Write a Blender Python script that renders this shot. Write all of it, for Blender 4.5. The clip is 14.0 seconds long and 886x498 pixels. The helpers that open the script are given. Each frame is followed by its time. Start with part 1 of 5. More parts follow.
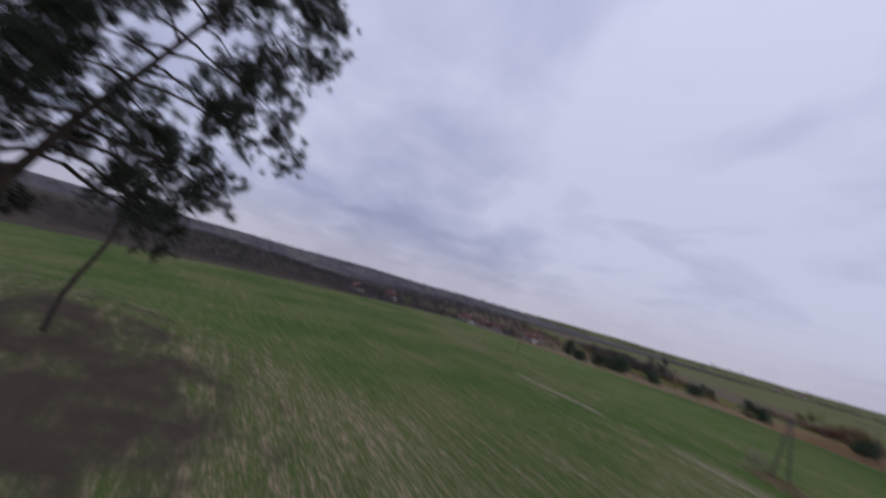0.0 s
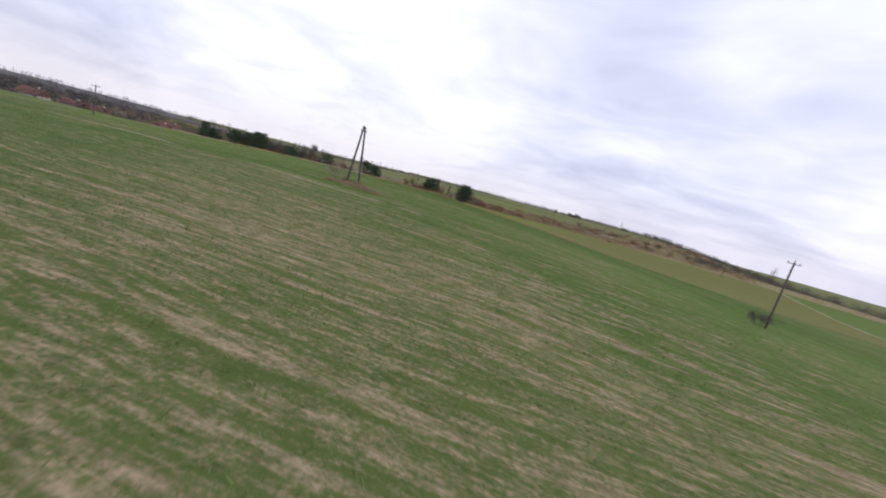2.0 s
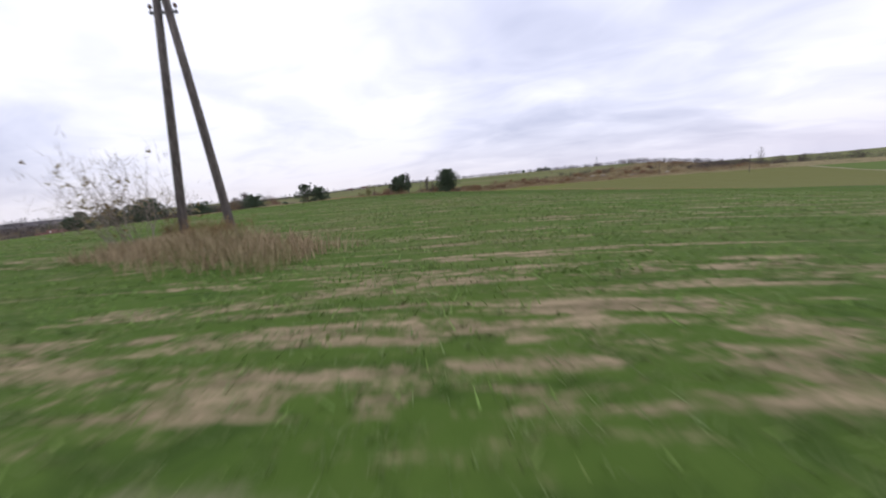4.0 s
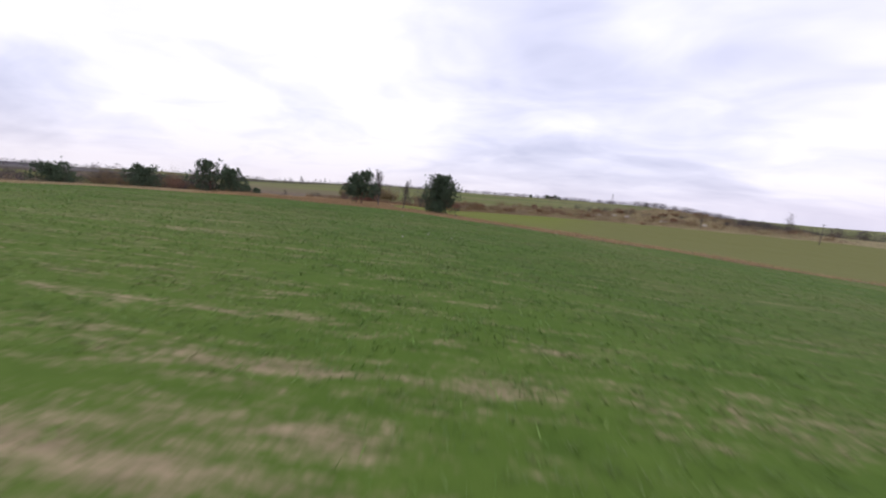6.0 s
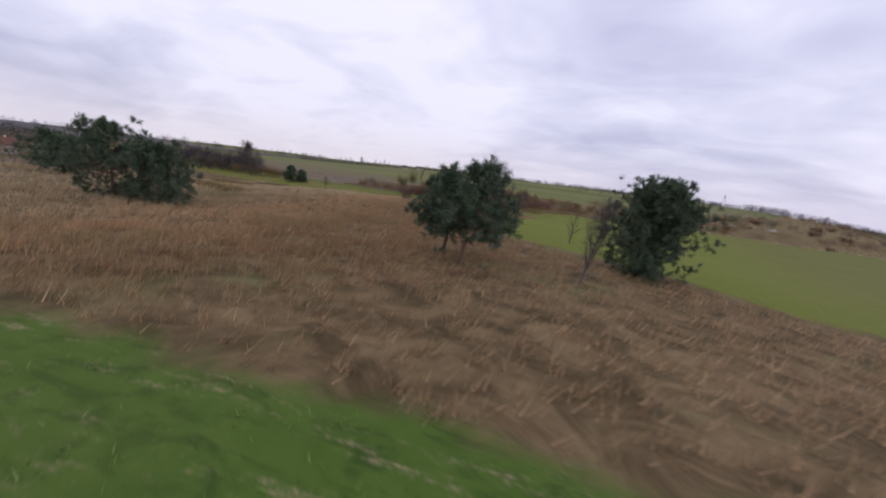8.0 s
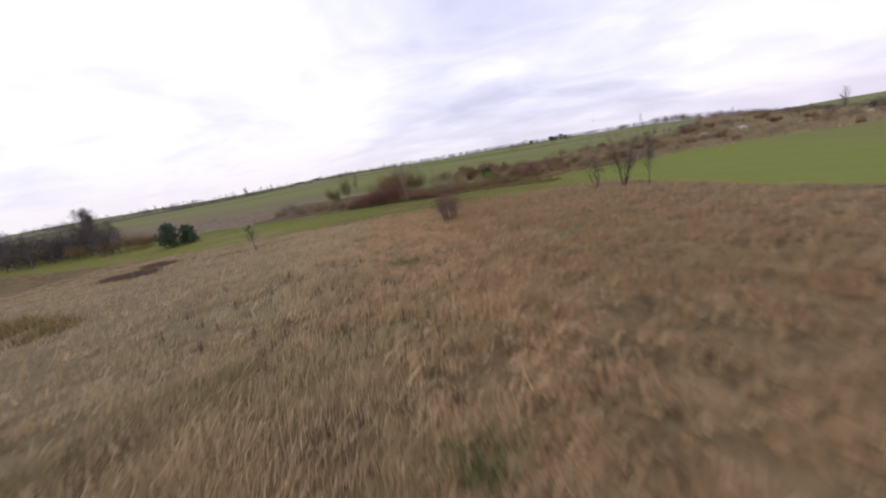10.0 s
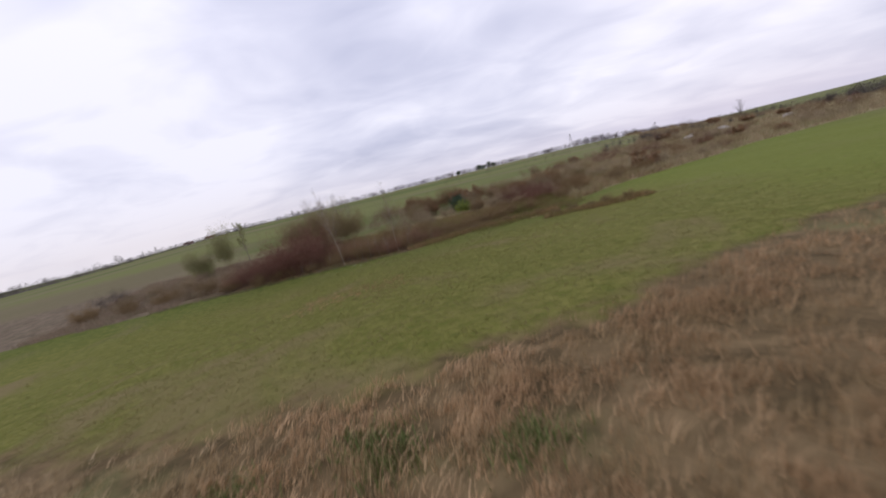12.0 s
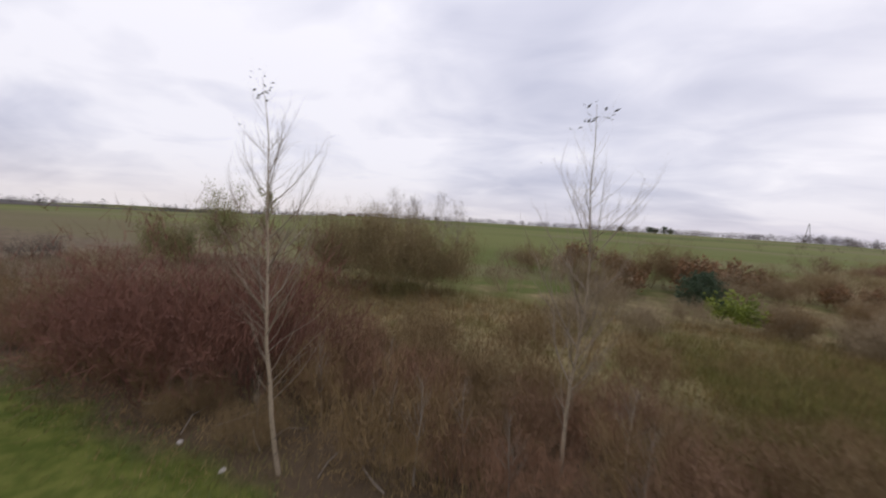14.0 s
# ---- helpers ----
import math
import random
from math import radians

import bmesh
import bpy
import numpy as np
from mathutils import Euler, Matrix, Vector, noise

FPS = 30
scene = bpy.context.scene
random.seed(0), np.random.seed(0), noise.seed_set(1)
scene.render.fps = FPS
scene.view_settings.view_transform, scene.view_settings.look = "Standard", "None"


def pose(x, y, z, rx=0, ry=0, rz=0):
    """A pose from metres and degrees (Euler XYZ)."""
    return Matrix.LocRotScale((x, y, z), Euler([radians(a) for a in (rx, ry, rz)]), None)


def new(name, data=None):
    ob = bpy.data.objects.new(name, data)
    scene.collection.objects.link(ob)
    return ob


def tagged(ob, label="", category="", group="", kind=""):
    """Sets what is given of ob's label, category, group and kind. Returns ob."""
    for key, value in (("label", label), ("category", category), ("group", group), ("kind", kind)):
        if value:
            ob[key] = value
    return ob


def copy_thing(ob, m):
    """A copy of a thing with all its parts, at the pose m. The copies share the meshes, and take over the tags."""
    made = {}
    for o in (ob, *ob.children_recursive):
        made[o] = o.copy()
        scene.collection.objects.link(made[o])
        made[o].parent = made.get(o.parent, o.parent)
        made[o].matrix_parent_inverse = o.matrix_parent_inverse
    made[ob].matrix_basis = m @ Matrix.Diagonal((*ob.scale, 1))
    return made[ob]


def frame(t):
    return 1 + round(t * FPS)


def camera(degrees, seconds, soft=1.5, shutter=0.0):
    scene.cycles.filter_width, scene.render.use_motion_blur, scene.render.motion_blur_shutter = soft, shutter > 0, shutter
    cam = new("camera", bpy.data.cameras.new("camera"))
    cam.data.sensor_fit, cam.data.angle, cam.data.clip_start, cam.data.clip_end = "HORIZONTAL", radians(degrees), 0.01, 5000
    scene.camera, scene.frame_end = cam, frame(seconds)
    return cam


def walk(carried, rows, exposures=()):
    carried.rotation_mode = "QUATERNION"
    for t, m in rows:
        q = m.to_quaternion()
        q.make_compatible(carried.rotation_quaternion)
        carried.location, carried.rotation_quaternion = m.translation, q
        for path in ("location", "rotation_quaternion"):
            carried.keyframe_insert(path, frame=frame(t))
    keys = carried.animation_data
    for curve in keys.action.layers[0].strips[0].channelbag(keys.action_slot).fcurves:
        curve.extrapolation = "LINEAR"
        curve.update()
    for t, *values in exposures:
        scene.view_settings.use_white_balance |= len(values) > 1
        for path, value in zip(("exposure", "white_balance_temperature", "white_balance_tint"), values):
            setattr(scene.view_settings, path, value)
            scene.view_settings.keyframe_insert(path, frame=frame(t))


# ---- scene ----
# The walk: seconds, place in metres, then heading, tilt and lean in degrees.
PATH = [
    (0.00, 41.57, -86.44, 14.14, 79.30, 4.30, 15.50),
    (0.10, 41.85, -85.85, 13.63, 70.10, -3.00, 14.40),
    (0.20, 42.13, -85.26, 13.13, 60.44, -9.62, 14.75),
    (0.30, 42.47, -84.66, 12.61, 49.76, -14.22, 15.19),
    (0.40, 42.94, -84.00, 12.07, 38.65, -17.89, 15.87),
    (0.50, 43.42, -83.33, 11.53, 27.33, -20.66, 16.21),
    (0.60, 43.78, -82.53, 11.10, 15.78, -22.45, 16.70),
    (0.70, 44.05, -81.73, 10.70, 15.10, -21.90, 17.60),
    (1.00, 44.63, -79.35, 9.59, 17.71, -19.08, 19.70),
    (1.50, 43.21, -75.04, 7.28, 22.14, -14.45, 18.95),
    (2.00, 39.56, -69.51, 5.38, 27.96, -10.66, 15.15),
    (2.50, 34.74, -63.98, 3.46, 29.71, -10.72, 7.81),
    (3.00, 27.13, -55.25, 2.94, 28.58, -11.01, -1.76),
    (3.20, 24.07, -51.67, 2.79, 27.54, -11.16, -4.82),
    (3.70, 17.63, -42.97, 2.49, 25.78, -10.99, -4.96),
    (4.25, 12.14, -33.44, 2.25, 22.65, -11.08, -5.19),
    (4.80, 7.86, -23.59, 2.09, 19.52, -11.18, -5.43),
    (5.30, 4.62, -14.05, 1.99, 15.83, -11.51, -5.55),
    (5.50, 3.41, -9.99, 1.95, 17.51, -10.61, -2.34),
    (6.00, 0.00, 0.00, 2.00, 22.93, -9.52, 4.72),
    (6.50, -4.18, 9.91, 2.41, 28.82, -9.23, 12.67),
    (7.00, -10.32, 20.68, 2.61, 35.23, -8.96, 19.17),
    (7.20, -13.23, 24.35, 2.71, 37.58, -8.79, 20.63),
    (7.70, -21.11, 30.17, 2.80, 33.63, -10.93, 12.46),
    (8.25, -30.52, 33.63, 2.65, 28.09, -13.67, 3.28),
    (8.80, -39.97, 37.29, 2.27, 22.55, -16.40, -5.90),
    (9.30, -48.82, 43.13, 1.71, 16.99, -18.80, -14.37),
    (9.50, -52.52, 46.69, 1.44, 14.51, -19.16, -17.17),
    (10.00, -61.63, 58.29, 1.09, 18.10, -14.02, -9.12),
    (10.50, -68.39, 70.04, 0.36, 19.27, -10.92, -5.93),
    (11.00, -73.79, 81.66, -0.16, 16.23, -9.46, -9.22),
    (11.50, -78.09, 92.27, -0.66, 10.54, -9.55, -12.61),
    (12.00, -81.82, 102.57, -1.31, 5.13, -10.68, -13.40),
    (12.50, -84.50, 113.38, -1.93, 5.28, -10.75, -7.76),
    (13.00, -86.83, 124.22, -2.65, 8.45, -9.60, -1.80),
    (13.50, -89.26, 134.83, -3.03, 16.18, -6.48, 7.58),
    (14.00, -92.19, 144.79, -2.85, 22.85, -4.84, 3.89),
]
cam = camera(98.1, 14.0, soft=1.9, shutter=0.16)
walk(cam, [(t, pose(x, y, z, 90 + p, 0, yaw) @ pose(0, 0, 0, 0, 0, r)) for t, x, y, z, yaw, p, r in PATH],
     exposures=[(0.0, -0.80, 5750, 18), (0.3, -1.05, 5700, 18), (0.5, -1.0, 5650, 19), (1.0, -0.28, 6000, 19), (1.5, 0.0, 6200, 13), (2.0, 0.08, 6250, 12), (2.5, 0.03, 6300, 14), (3.0, 0.0, 6250, 12), (5.5, 0.2, 6250, 12), (6.0, 0.1, 6300, 15), (6.5, -0.04, 6300, 17), (7.0, -0.18, 6150, 17),
                (9.5, 0.02, 6350, 19), (10.0, 0.12, 6400, 15), (11.0, 0.02, 6250, 15), (11.5, -0.1, 6200, 15), (12.0, -0.1, 6350, 14), (12.5, 0.0, 6300, 15), (13.0, 0.14, 6350, 15), (13.5, 0.04, 6500, 14), (14.0, -0.14, 6600, 11)])

# ---- overcast daylight ----
SUN_EL, SUN_AZ = 24.0, 35.0


def sky_world():
    w = bpy.data.worlds.new("overcast_sky")
    scene.world = w
    w.use_nodes = True
    nt = w.node_tree
    n, l = nt.nodes, nt.links
    n.clear()

    def node(kind, **kw):
        o = n.new(kind)
        for k, val in kw.items():
            o.inputs[k].default_value = val
        return o

    def calc(op, a, b=0.0):
        o = n.new("ShaderNodeMath")
        o.operation = op
        for i, s in enumerate((a, b)):
            if isinstance(s, (int, float)):
                o.inputs[i].default_value = s
            else:
                l.new(s, o.inputs[i])
        return o.outputs[0]

    co = n.new("ShaderNodeTexCoord")
    sep = n.new("ShaderNodeSeparateXYZ")
    l.new(co.outputs["Generated"], sep.inputs[0])
    up = calc("MAXIMUM", sep.outputs[2], 0.0)
    den = calc("ADD", up, 0.20)
    flat = n.new("ShaderNodeCombineXYZ")
    l.new(calc("DIVIDE", sep.outputs[0], den), flat.inputs[0])
    l.new(calc("DIVIDE", sep.outputs[1], den), flat.inputs[1])
    turn = n.new("ShaderNodeMapping")
    turn.inputs["Rotation"].default_value = (0, 0, radians(28))
    turn.inputs["Scale"].default_value = (1.0, 1.25, 1.0)
    l.new(flat.outputs[0], turn.inputs[0])
    big = node("ShaderNodeTexNoise", Scale=0.42, Detail=4.0, Roughness=0.48, Distortion=0.7)
    small = node("ShaderNodeTexNoise", Scale=1.7, Detail=4.0, Roughness=0.5, Distortion=0.5)
    l.new(turn.outputs[0], big.inputs["Vector"])
    l.new(turn.outputs[0], small.inputs["Vector"])
    mixed = calc("ADD", calc("MULTIPLY", big.outputs["Fac"], 0.70), calc("MULTIPLY", small.outputs["Fac"], 0.30))
    ramp = n.new("ShaderNodeValToRGB")
    r = ramp.color_ramp
    r.elements[0].position, r.elements[0].color = 0.345, (0.62, 0.65, 0.83, 1)
    r.elements[1].position, r.elements[1].color = 0.575, (1.11, 1.11, 1.22, 1)
    e = r.elements.new(0.47)
    e.color = (0.87, 0.885, 1.04, 1)
    l.new(mixed, ramp.inputs[0])
    # low over the land: pale and warm in the west, blue-grey in the east
    low = calc("POWER", calc("SUBTRACT", 1.0, calc("MINIMUM", calc("MULTIPLY", up, 6.5), 1.0)), 2.0)
    glow = n.new("ShaderNodeMix")
    glow.data_type = "RGBA"
    l.new(calc("MULTIPLY", low, 0.6), glow.inputs[0])
    l.new(ramp.outputs[0], glow.inputs[6])
    side = n.new("ShaderNodeMix")
    side.data_type = "RGBA"
    l.new(calc("MINIMUM", calc("MAXIMUM", calc("SUBTRACT", 0.45, calc("MULTIPLY", sep.outputs[0], 0.9)), 0.0), 1.0), side.inputs[0])
    side.inputs[6].default_value = (0.66, 0.67, 0.86, 1)
    side.inputs[7].default_value = (0.98, 0.90, 0.90, 1)
    l.new(side.outputs[2], glow.inputs[7])
    # an overcast sky is brighter towards the zenith
    gain = calc("ADD", 0.92, calc("MULTIPLY", calc("POWER", up, 1.5), 0.35))
    lift = n.new("ShaderNodeVectorMath")
    lift.operation = "SCALE"
    l.new(glow.outputs[2], lift.inputs[0])
    l.new(gain, lift.inputs[3])
    cloud = n.new("ShaderNodeBackground")
    l.new(lift.outputs[0], cloud.inputs[0])
    sky = n.new("ShaderNodeTexSky")
    sky.sky_type = "NISHITA"
    sky.sun_disc = False
    sky.sun_elevation, sky.sun_rotation = radians(SUN_EL), radians(SUN_AZ)
    blue = n.new("ShaderNodeBackground")
    blue.inputs[1].default_value = 0.05
    l.new(sky.outputs[0], blue.inputs[0])
    both = n.new("ShaderNodeMixShader")
    both.inputs[0].default_value = 0.92
    l.new(blue.outputs[0], both.inputs[1])
    l.new(cloud.outputs[0], both.inputs[2])
    out = n.new("ShaderNodeOutputWorld")
    l.new(both.outputs[0], out.inputs[0])


sky_world()
lamp = bpy.data.lights.new("veiled_sun", "SUN")
lamp.energy, lamp.angle, lamp.color = 0.5, radians(25), (1.0, 0.96, 0.9)
sun = new("veiled_sun", lamp)
sun.rotation_euler = (radians(90 - SUN_EL), 0, radians(180 - SUN_AZ))

# ---- materials ----
class Nodes:
    """Short forms for building one node material."""

    def __init__(self, name, rough=0.85):
        self.m = bpy.data.materials.new(name)
        self.m.use_nodes = True
        self.t = self.m.node_tree
        self.n, self.l = self.t.nodes, self.t.links
        self.b = self.n["Principled BSDF"]
        self.b.inputs["Roughness"].default_value = rough
        self.b.inputs["Specular IOR Level"].default_value = 0.25
        self.geo = self.n.new("ShaderNodeNewGeometry")

    def put(self, s, socket):
        if isinstance(s, (int, float)):
            socket.default_value = s
        elif isinstance(s, tuple):
            socket.default_value = (*s, 1.0) if len(s) == 3 and socket.type == "RGBA" else s
        else:
            self.l.new(s, socket)

    def calc(self, op, a, b=0.0, c=0.0, clamp=False):
        o = self.n.new("ShaderNodeMath")
        o.operation, o.use_clamp = op, clamp
        for i, s in enumerate((a, b, c)):
            self.put(s, o.inputs[i])
        return o.outputs[0]

    def step(self, a, b, x):
        o = self.n.new("ShaderNodeMapRange")
        o.interpolation_type = "SMOOTHSTEP"
        self.put(x, o.inputs[0])
        self.put(a, o.inputs[1])
        self.put(b, o.inputs[2])
        return o.outputs[0]

    def mix(self, f, a, b):
        o = self.n.new("ShaderNodeMix")
        o.data_type = "RGBA"
        self.put(f, o.inputs[0])
        self.put(a, o.inputs[6])
        self.put(b, o.inputs[7])
        return o.outputs[2]

    def noise(self, scale, detail=4.0, rough=0.55, vec=None, stretch=None, turn=0.0, warp=0.0):
        vec = vec or self.geo.outputs["Position"]
        if turn:
            mp = self.n.new("ShaderNodeMapping")
            mp.inputs["Rotation"].default_value = (0, 0, -turn)
            self.l.new(vec, mp.inputs[0])
            vec = mp.outputs[0]
        if stretch:
            mp = self.n.new("ShaderNodeMapping")
            mp.inputs["Scale"].default_value = stretch
            self.l.new(vec, mp.inputs[0])
            vec = mp.outputs[0]
        o = self.n.new("ShaderNodeTexNoise")
        o.inputs["Scale"].default_value, o.inputs["Detail"].default_value = scale, detail
        o.inputs["Roughness"].default_value, o.inputs["Distortion"].default_value = rough, warp
        self.l.new(vec, o.inputs["Vector"])
        return o.outputs["Fac"]

    def attr(self, name):
        o = self.n.new("ShaderNodeAttribute")
        o.attribute_name = name
        return o.outputs["Fac"]

    def island(self):
        return self.geo.outputs["Random Per Island"]

    def thing(self):
        return self.n.new("ShaderNodeObjectInfo").outputs["Random"]

    def xyz(self):
        o = self.n.new("ShaderNodeSeparateXYZ")
        self.l.new(self.geo.outputs["Position"], o.inputs[0])
        return o.outputs

    def done(self, color, bump=None, strength=0.3, dist=0.05, soft=0.0, rough=None):
        self.put(color, self.b.inputs["Base Color"])
        if bump is not None:
            o = self.n.new("ShaderNodeBump")
            o.inputs["Strength"].default_value, o.inputs["Distance"].default_value = strength, dist
            self.l.new(bump, o.inputs["Height"])
            self.l.new(o.outputs[0], self.b.inputs["Normal"])
        if rough is not None:
            self.put(rough, self.b.inputs["Roughness"])
        return self.m


def blade_material(name, low, high, odd, clump=0.6, rough=0.7, tuft=0.0, share=0.85, deep=None, west=None):
    k = Nodes(name, rough)
    c = k.mix(k.island(), low, high)
    if tuft:
        # some tussocks are darker than others, by noise
        c = k.mix(k.calc("MULTIPLY", k.step(0.44, 0.60, k.noise(1.5, 4.0, 0.65, warp=0.8)), tuft), c, tuple(0.40 * q for q in low))
    if deep:
        # thicker, deeper-coloured plants towards the north
        c = k.mix(k.calc("MULTIPLY", k.step(-6.0, 16.0, k.xyz()[1]), 0.6), c, deep)
    if west:
        # greyer, greener growth in the west of the fallow
        x, y, z = k.xyz()
        d = k.calc("SUBTRACT", -23.67, k.calc("ADD", k.calc("MULTIPLY", x, 0.88), k.calc("MULTIPLY", y, 0.47)))
        d = k.calc("ADD", d, k.calc("MULTIPLY", k.noise(0.22, 4.0, 0.6), 10.0))
        c = k.mix(k.calc("MULTIPLY", k.step(5.0, 13.0, d), 0.6), c, k.mix(k.island(), west, tuple(1.7 * q for q in west)))
        # and darker and rustier in the east
        c = k.mix(k.calc("MULTIPLY", k.step(5.5, -3.0, d), 0.72), c, k.mix(k.island(), (0.185, 0.112, 0.050), (0.400, 0.255, 0.125)))
    patch = k.step(0.42, 0.68, k.noise(clump, 4.0, 0.6))
    return k.done(k.mix(k.calc("MULTIPLY", patch, share), c, odd))


def twig_material(name, a, b, rough=0.75):
    k = Nodes(name, rough)
    c = k.mix(k.noise(2.2, 3.0), a, b)
    c = k.mix(k.calc("MULTIPLY", k.thing(), 0.35), c, (0.11, 0.085, 0.05))
    return k.done(c)


def leaf_material(name, a, b, dark, rough=0.6):
    k = Nodes(name, rough)
    c = k.mix(k.island(), a, b)
    c = k.mix(k.step(0.35, 0.7, k.noise(1.3, 3.0)), c, dark)
    return k.done(c)


def bark_material(name, a, b, scale=9.0):
    k = Nodes(name, 0.9)
    f = k.noise(scale, 6.0, 0.65, stretch=(1, 1, 0.18))
    return k.done(k.mix(k.step(0.3, 0.7, f), a, b), f, 0.6, 0.02)


def birch_bark():
    k = Nodes("birch_bark", 0.7)
    f = k.noise(6.0, 5.0, 0.6, stretch=(1, 1, 3.5))
    marks = k.step(0.58, 0.66, k.noise(5.0, 4.0, 0.7, stretch=(1, 1, 5.0)))
    c = k.mix(f, (0.24, 0.185, 0.125), (0.43, 0.345, 0.245))
    return k.done(k.mix(marks, c, (0.09, 0.075, 0.065)), f, 0.3, 0.01)


WHEAT = blade_material("winter_wheat_leaf", (0.096, 0.158, 0.038), (0.166, 0.234, 0.066), (0.20, 0.205, 0.090), 0.35, deep=(0.074, 0.150, 0.022))
LUSH = blade_material("thick_wheat_leaf", (0.112, 0.200, 0.034), (0.190, 0.292, 0.060), (0.21, 0.235, 0.080), 0.35, deep=(0.095, 0.190, 0.028))
DRY = blade_material("dry_grass_blade", (0.395, 0.243, 0.120), (0.730, 0.494, 0.276), (0.285, 0.232, 0.110), 0.3, tuft=0.45, share=0.5, west=(0.375, 0.312, 0.190))
MEADOW = blade_material("meadow_grass_blade", (0.142, 0.142, 0.034), (0.240, 0.212, 0.068), (0.245, 0.19, 0.085), 0.18)
WEED = blade_material("bank_weed_stalk", (0.21, 0.147, 0.087), (0.48, 0.37, 0.22), (0.24, 0.225, 0.095), 0.3)
DITCH = blade_material("ditch_weed_stalk", (0.175, 0.108, 0.046), (0.42, 0.290, 0.125), (0.20, 0.185, 0.06), 0.3, tuft=0.6)
NEEDLE = leaf_material("pine_needles", (0.050, 0.084, 0.046), (0.135, 0.178, 0.096), (0.060, 0.088, 0.052))
# the tall pines' needles, darkened in the colour as a backlit silhouette
BACKLIT_NEEDLE = leaf_material("backlit_pine_needles", (0.018, 0.024, 0.014), (0.050, 0.058, 0.030), (0.024, 0.028, 0.018))
OLIVE = leaf_material("olive_leaves", (0.225, 0.205, 0.078), (0.35, 0.285, 0.13), (0.26, 0.185, 0.095))
AIRY = leaf_material("thin_green_leaves", (0.21, 0.235, 0.08), (0.32, 0.325, 0.13), (0.25, 0.225, 0.10))
GREEN = blade_material("fresh_green_blade", (0.090, 0.128, 0.030), (0.165, 0.205, 0.062), (0.15, 0.15, 0.05), 0.5)
MAUVE = blade_material("dull_bank_stalks", (0.198, 0.146, 0.100), (0.420, 0.320, 0.222), (0.24, 0.20, 0.115), 0.3)
FURROW = blade_material("furrow_weed_stalks", (0.105, 0.066, 0.048), (0.205, 0.132, 0.094), (0.13, 0.09, 0.06), 0.3)
RANK = blade_material("rank_grass_blade", (0.145, 0.145, 0.036), (0.28, 0.248, 0.078), (0.22, 0.155, 0.068), 0.22, tuft=0.5)
YELLOW = leaf_material("yellow_green_leaves", (0.22, 0.27, 0.04), (0.32, 0.36, 0.07), (0.15, 0.19, 0.04))
OLIVE_DARK = leaf_material("dry_olive_leaves", (0.05, 0.05, 0.02), (0.10, 0.09, 0.035), (0.05, 0.04, 0.02))
RUST = leaf_material("rusty_leaves", (0.23, 0.115, 0.055), (0.33, 0.19, 0.09), (0.16, 0.10, 0.055))
BARK = bark_material("grey_bark", (0.085, 0.068, 0.058), (0.19, 0.16, 0.14))
# the same trees' bark, with the backlit darkness put into its colour
BACKLIT_BARK = bark_material("backlit_pine_bark", (0.030, 0.024, 0.020), (0.085, 0.060, 0.045))
PINE_BARK = bark_material("pine_bark", (0.075, 0.052, 0.04), (0.20, 0.125, 0.085))
BIRCH = birch_bark()
TWIG = twig_material("grey_twigs", (0.050, 0.040, 0.038), (0.105, 0.085, 0.078))
PALE_TWIG = twig_material("pale_twigs", (0.20, 0.165, 0.13), (0.33, 0.28, 0.225))
BIRCH_TWIG = twig_material("birch_twigs", (0.20, 0.155, 0.115), (0.35, 0.285, 0.21))
RED_TWIG = twig_material("red_twigs", (0.118, 0.050, 0.037), (0.228, 0.104, 0.070))
RUSSET_TWIG = twig_material("russet_twigs", (0.170, 0.088, 0.054), (0.325, 0.186, 0.108))
TAN_TWIG = twig_material("tan_twigs", (0.23, 0.175, 0.105), (0.40, 0.31, 0.19))
WILLOW_TWIG = twig_material("willow_twigs", (0.175, 0.125, 0.06), (0.29, 0.22, 0.105))
BROWN_TWIG = twig_material("brown_twigs", (0.142, 0.088, 0.041), (0.30, 0.205, 0.094))
DOCK = blade_material("dry_dock_seed_heads", (0.080, 0.048, 0.034), (0.155, 0.092, 0.062), (0.12, 0.075, 0.05), 0.5)
POLE = bark_material("weathered_pole", (0.062, 0.052, 0.046), (0.15, 0.128, 0.112), 14.0)
CERAMIC = Nodes("brown_ceramic", 0.25).done((0.11, 0.055, 0.035))
STEEL = Nodes("galvanised_steel", 0.5).done((0.20, 0.20, 0.21))
STONE = bark_material("pale_rubble", (0.27, 0.24, 0.20), (0.46, 0.42, 0.37), 3.0)
PLASTER = bark_material("house_plaster", (0.48, 0.44, 0.38), (0.62, 0.58, 0.52), 0.8)
TILE = bark_material("red_roof_tiles", (0.115, 0.058, 0.046), (0.17, 0.085, 0.066), 1.5)
PANE = Nodes("dark_window_glass", 0.15).done((0.03, 0.035, 0.045))
# purple-brown twigs; part of the purple stands in for distance haze
WOODS = leaf_material("haze_tinted_bare_woods", (0.075, 0.060, 0.066), (0.118, 0.092, 0.092), (0.064, 0.060, 0.056), 0.9)
THICK_WOODS = leaf_material("dense_grove_twigs", (0.038, 0.034, 0.038), (0.074, 0.064, 0.066), (0.036, 0.035, 0.034), 0.9)
WOODS_GREEN = leaf_material("far_dark_evergreens", (0.022, 0.034, 0.022), (0.045, 0.06, 0.034), (0.02, 0.03, 0.02), 0.9)


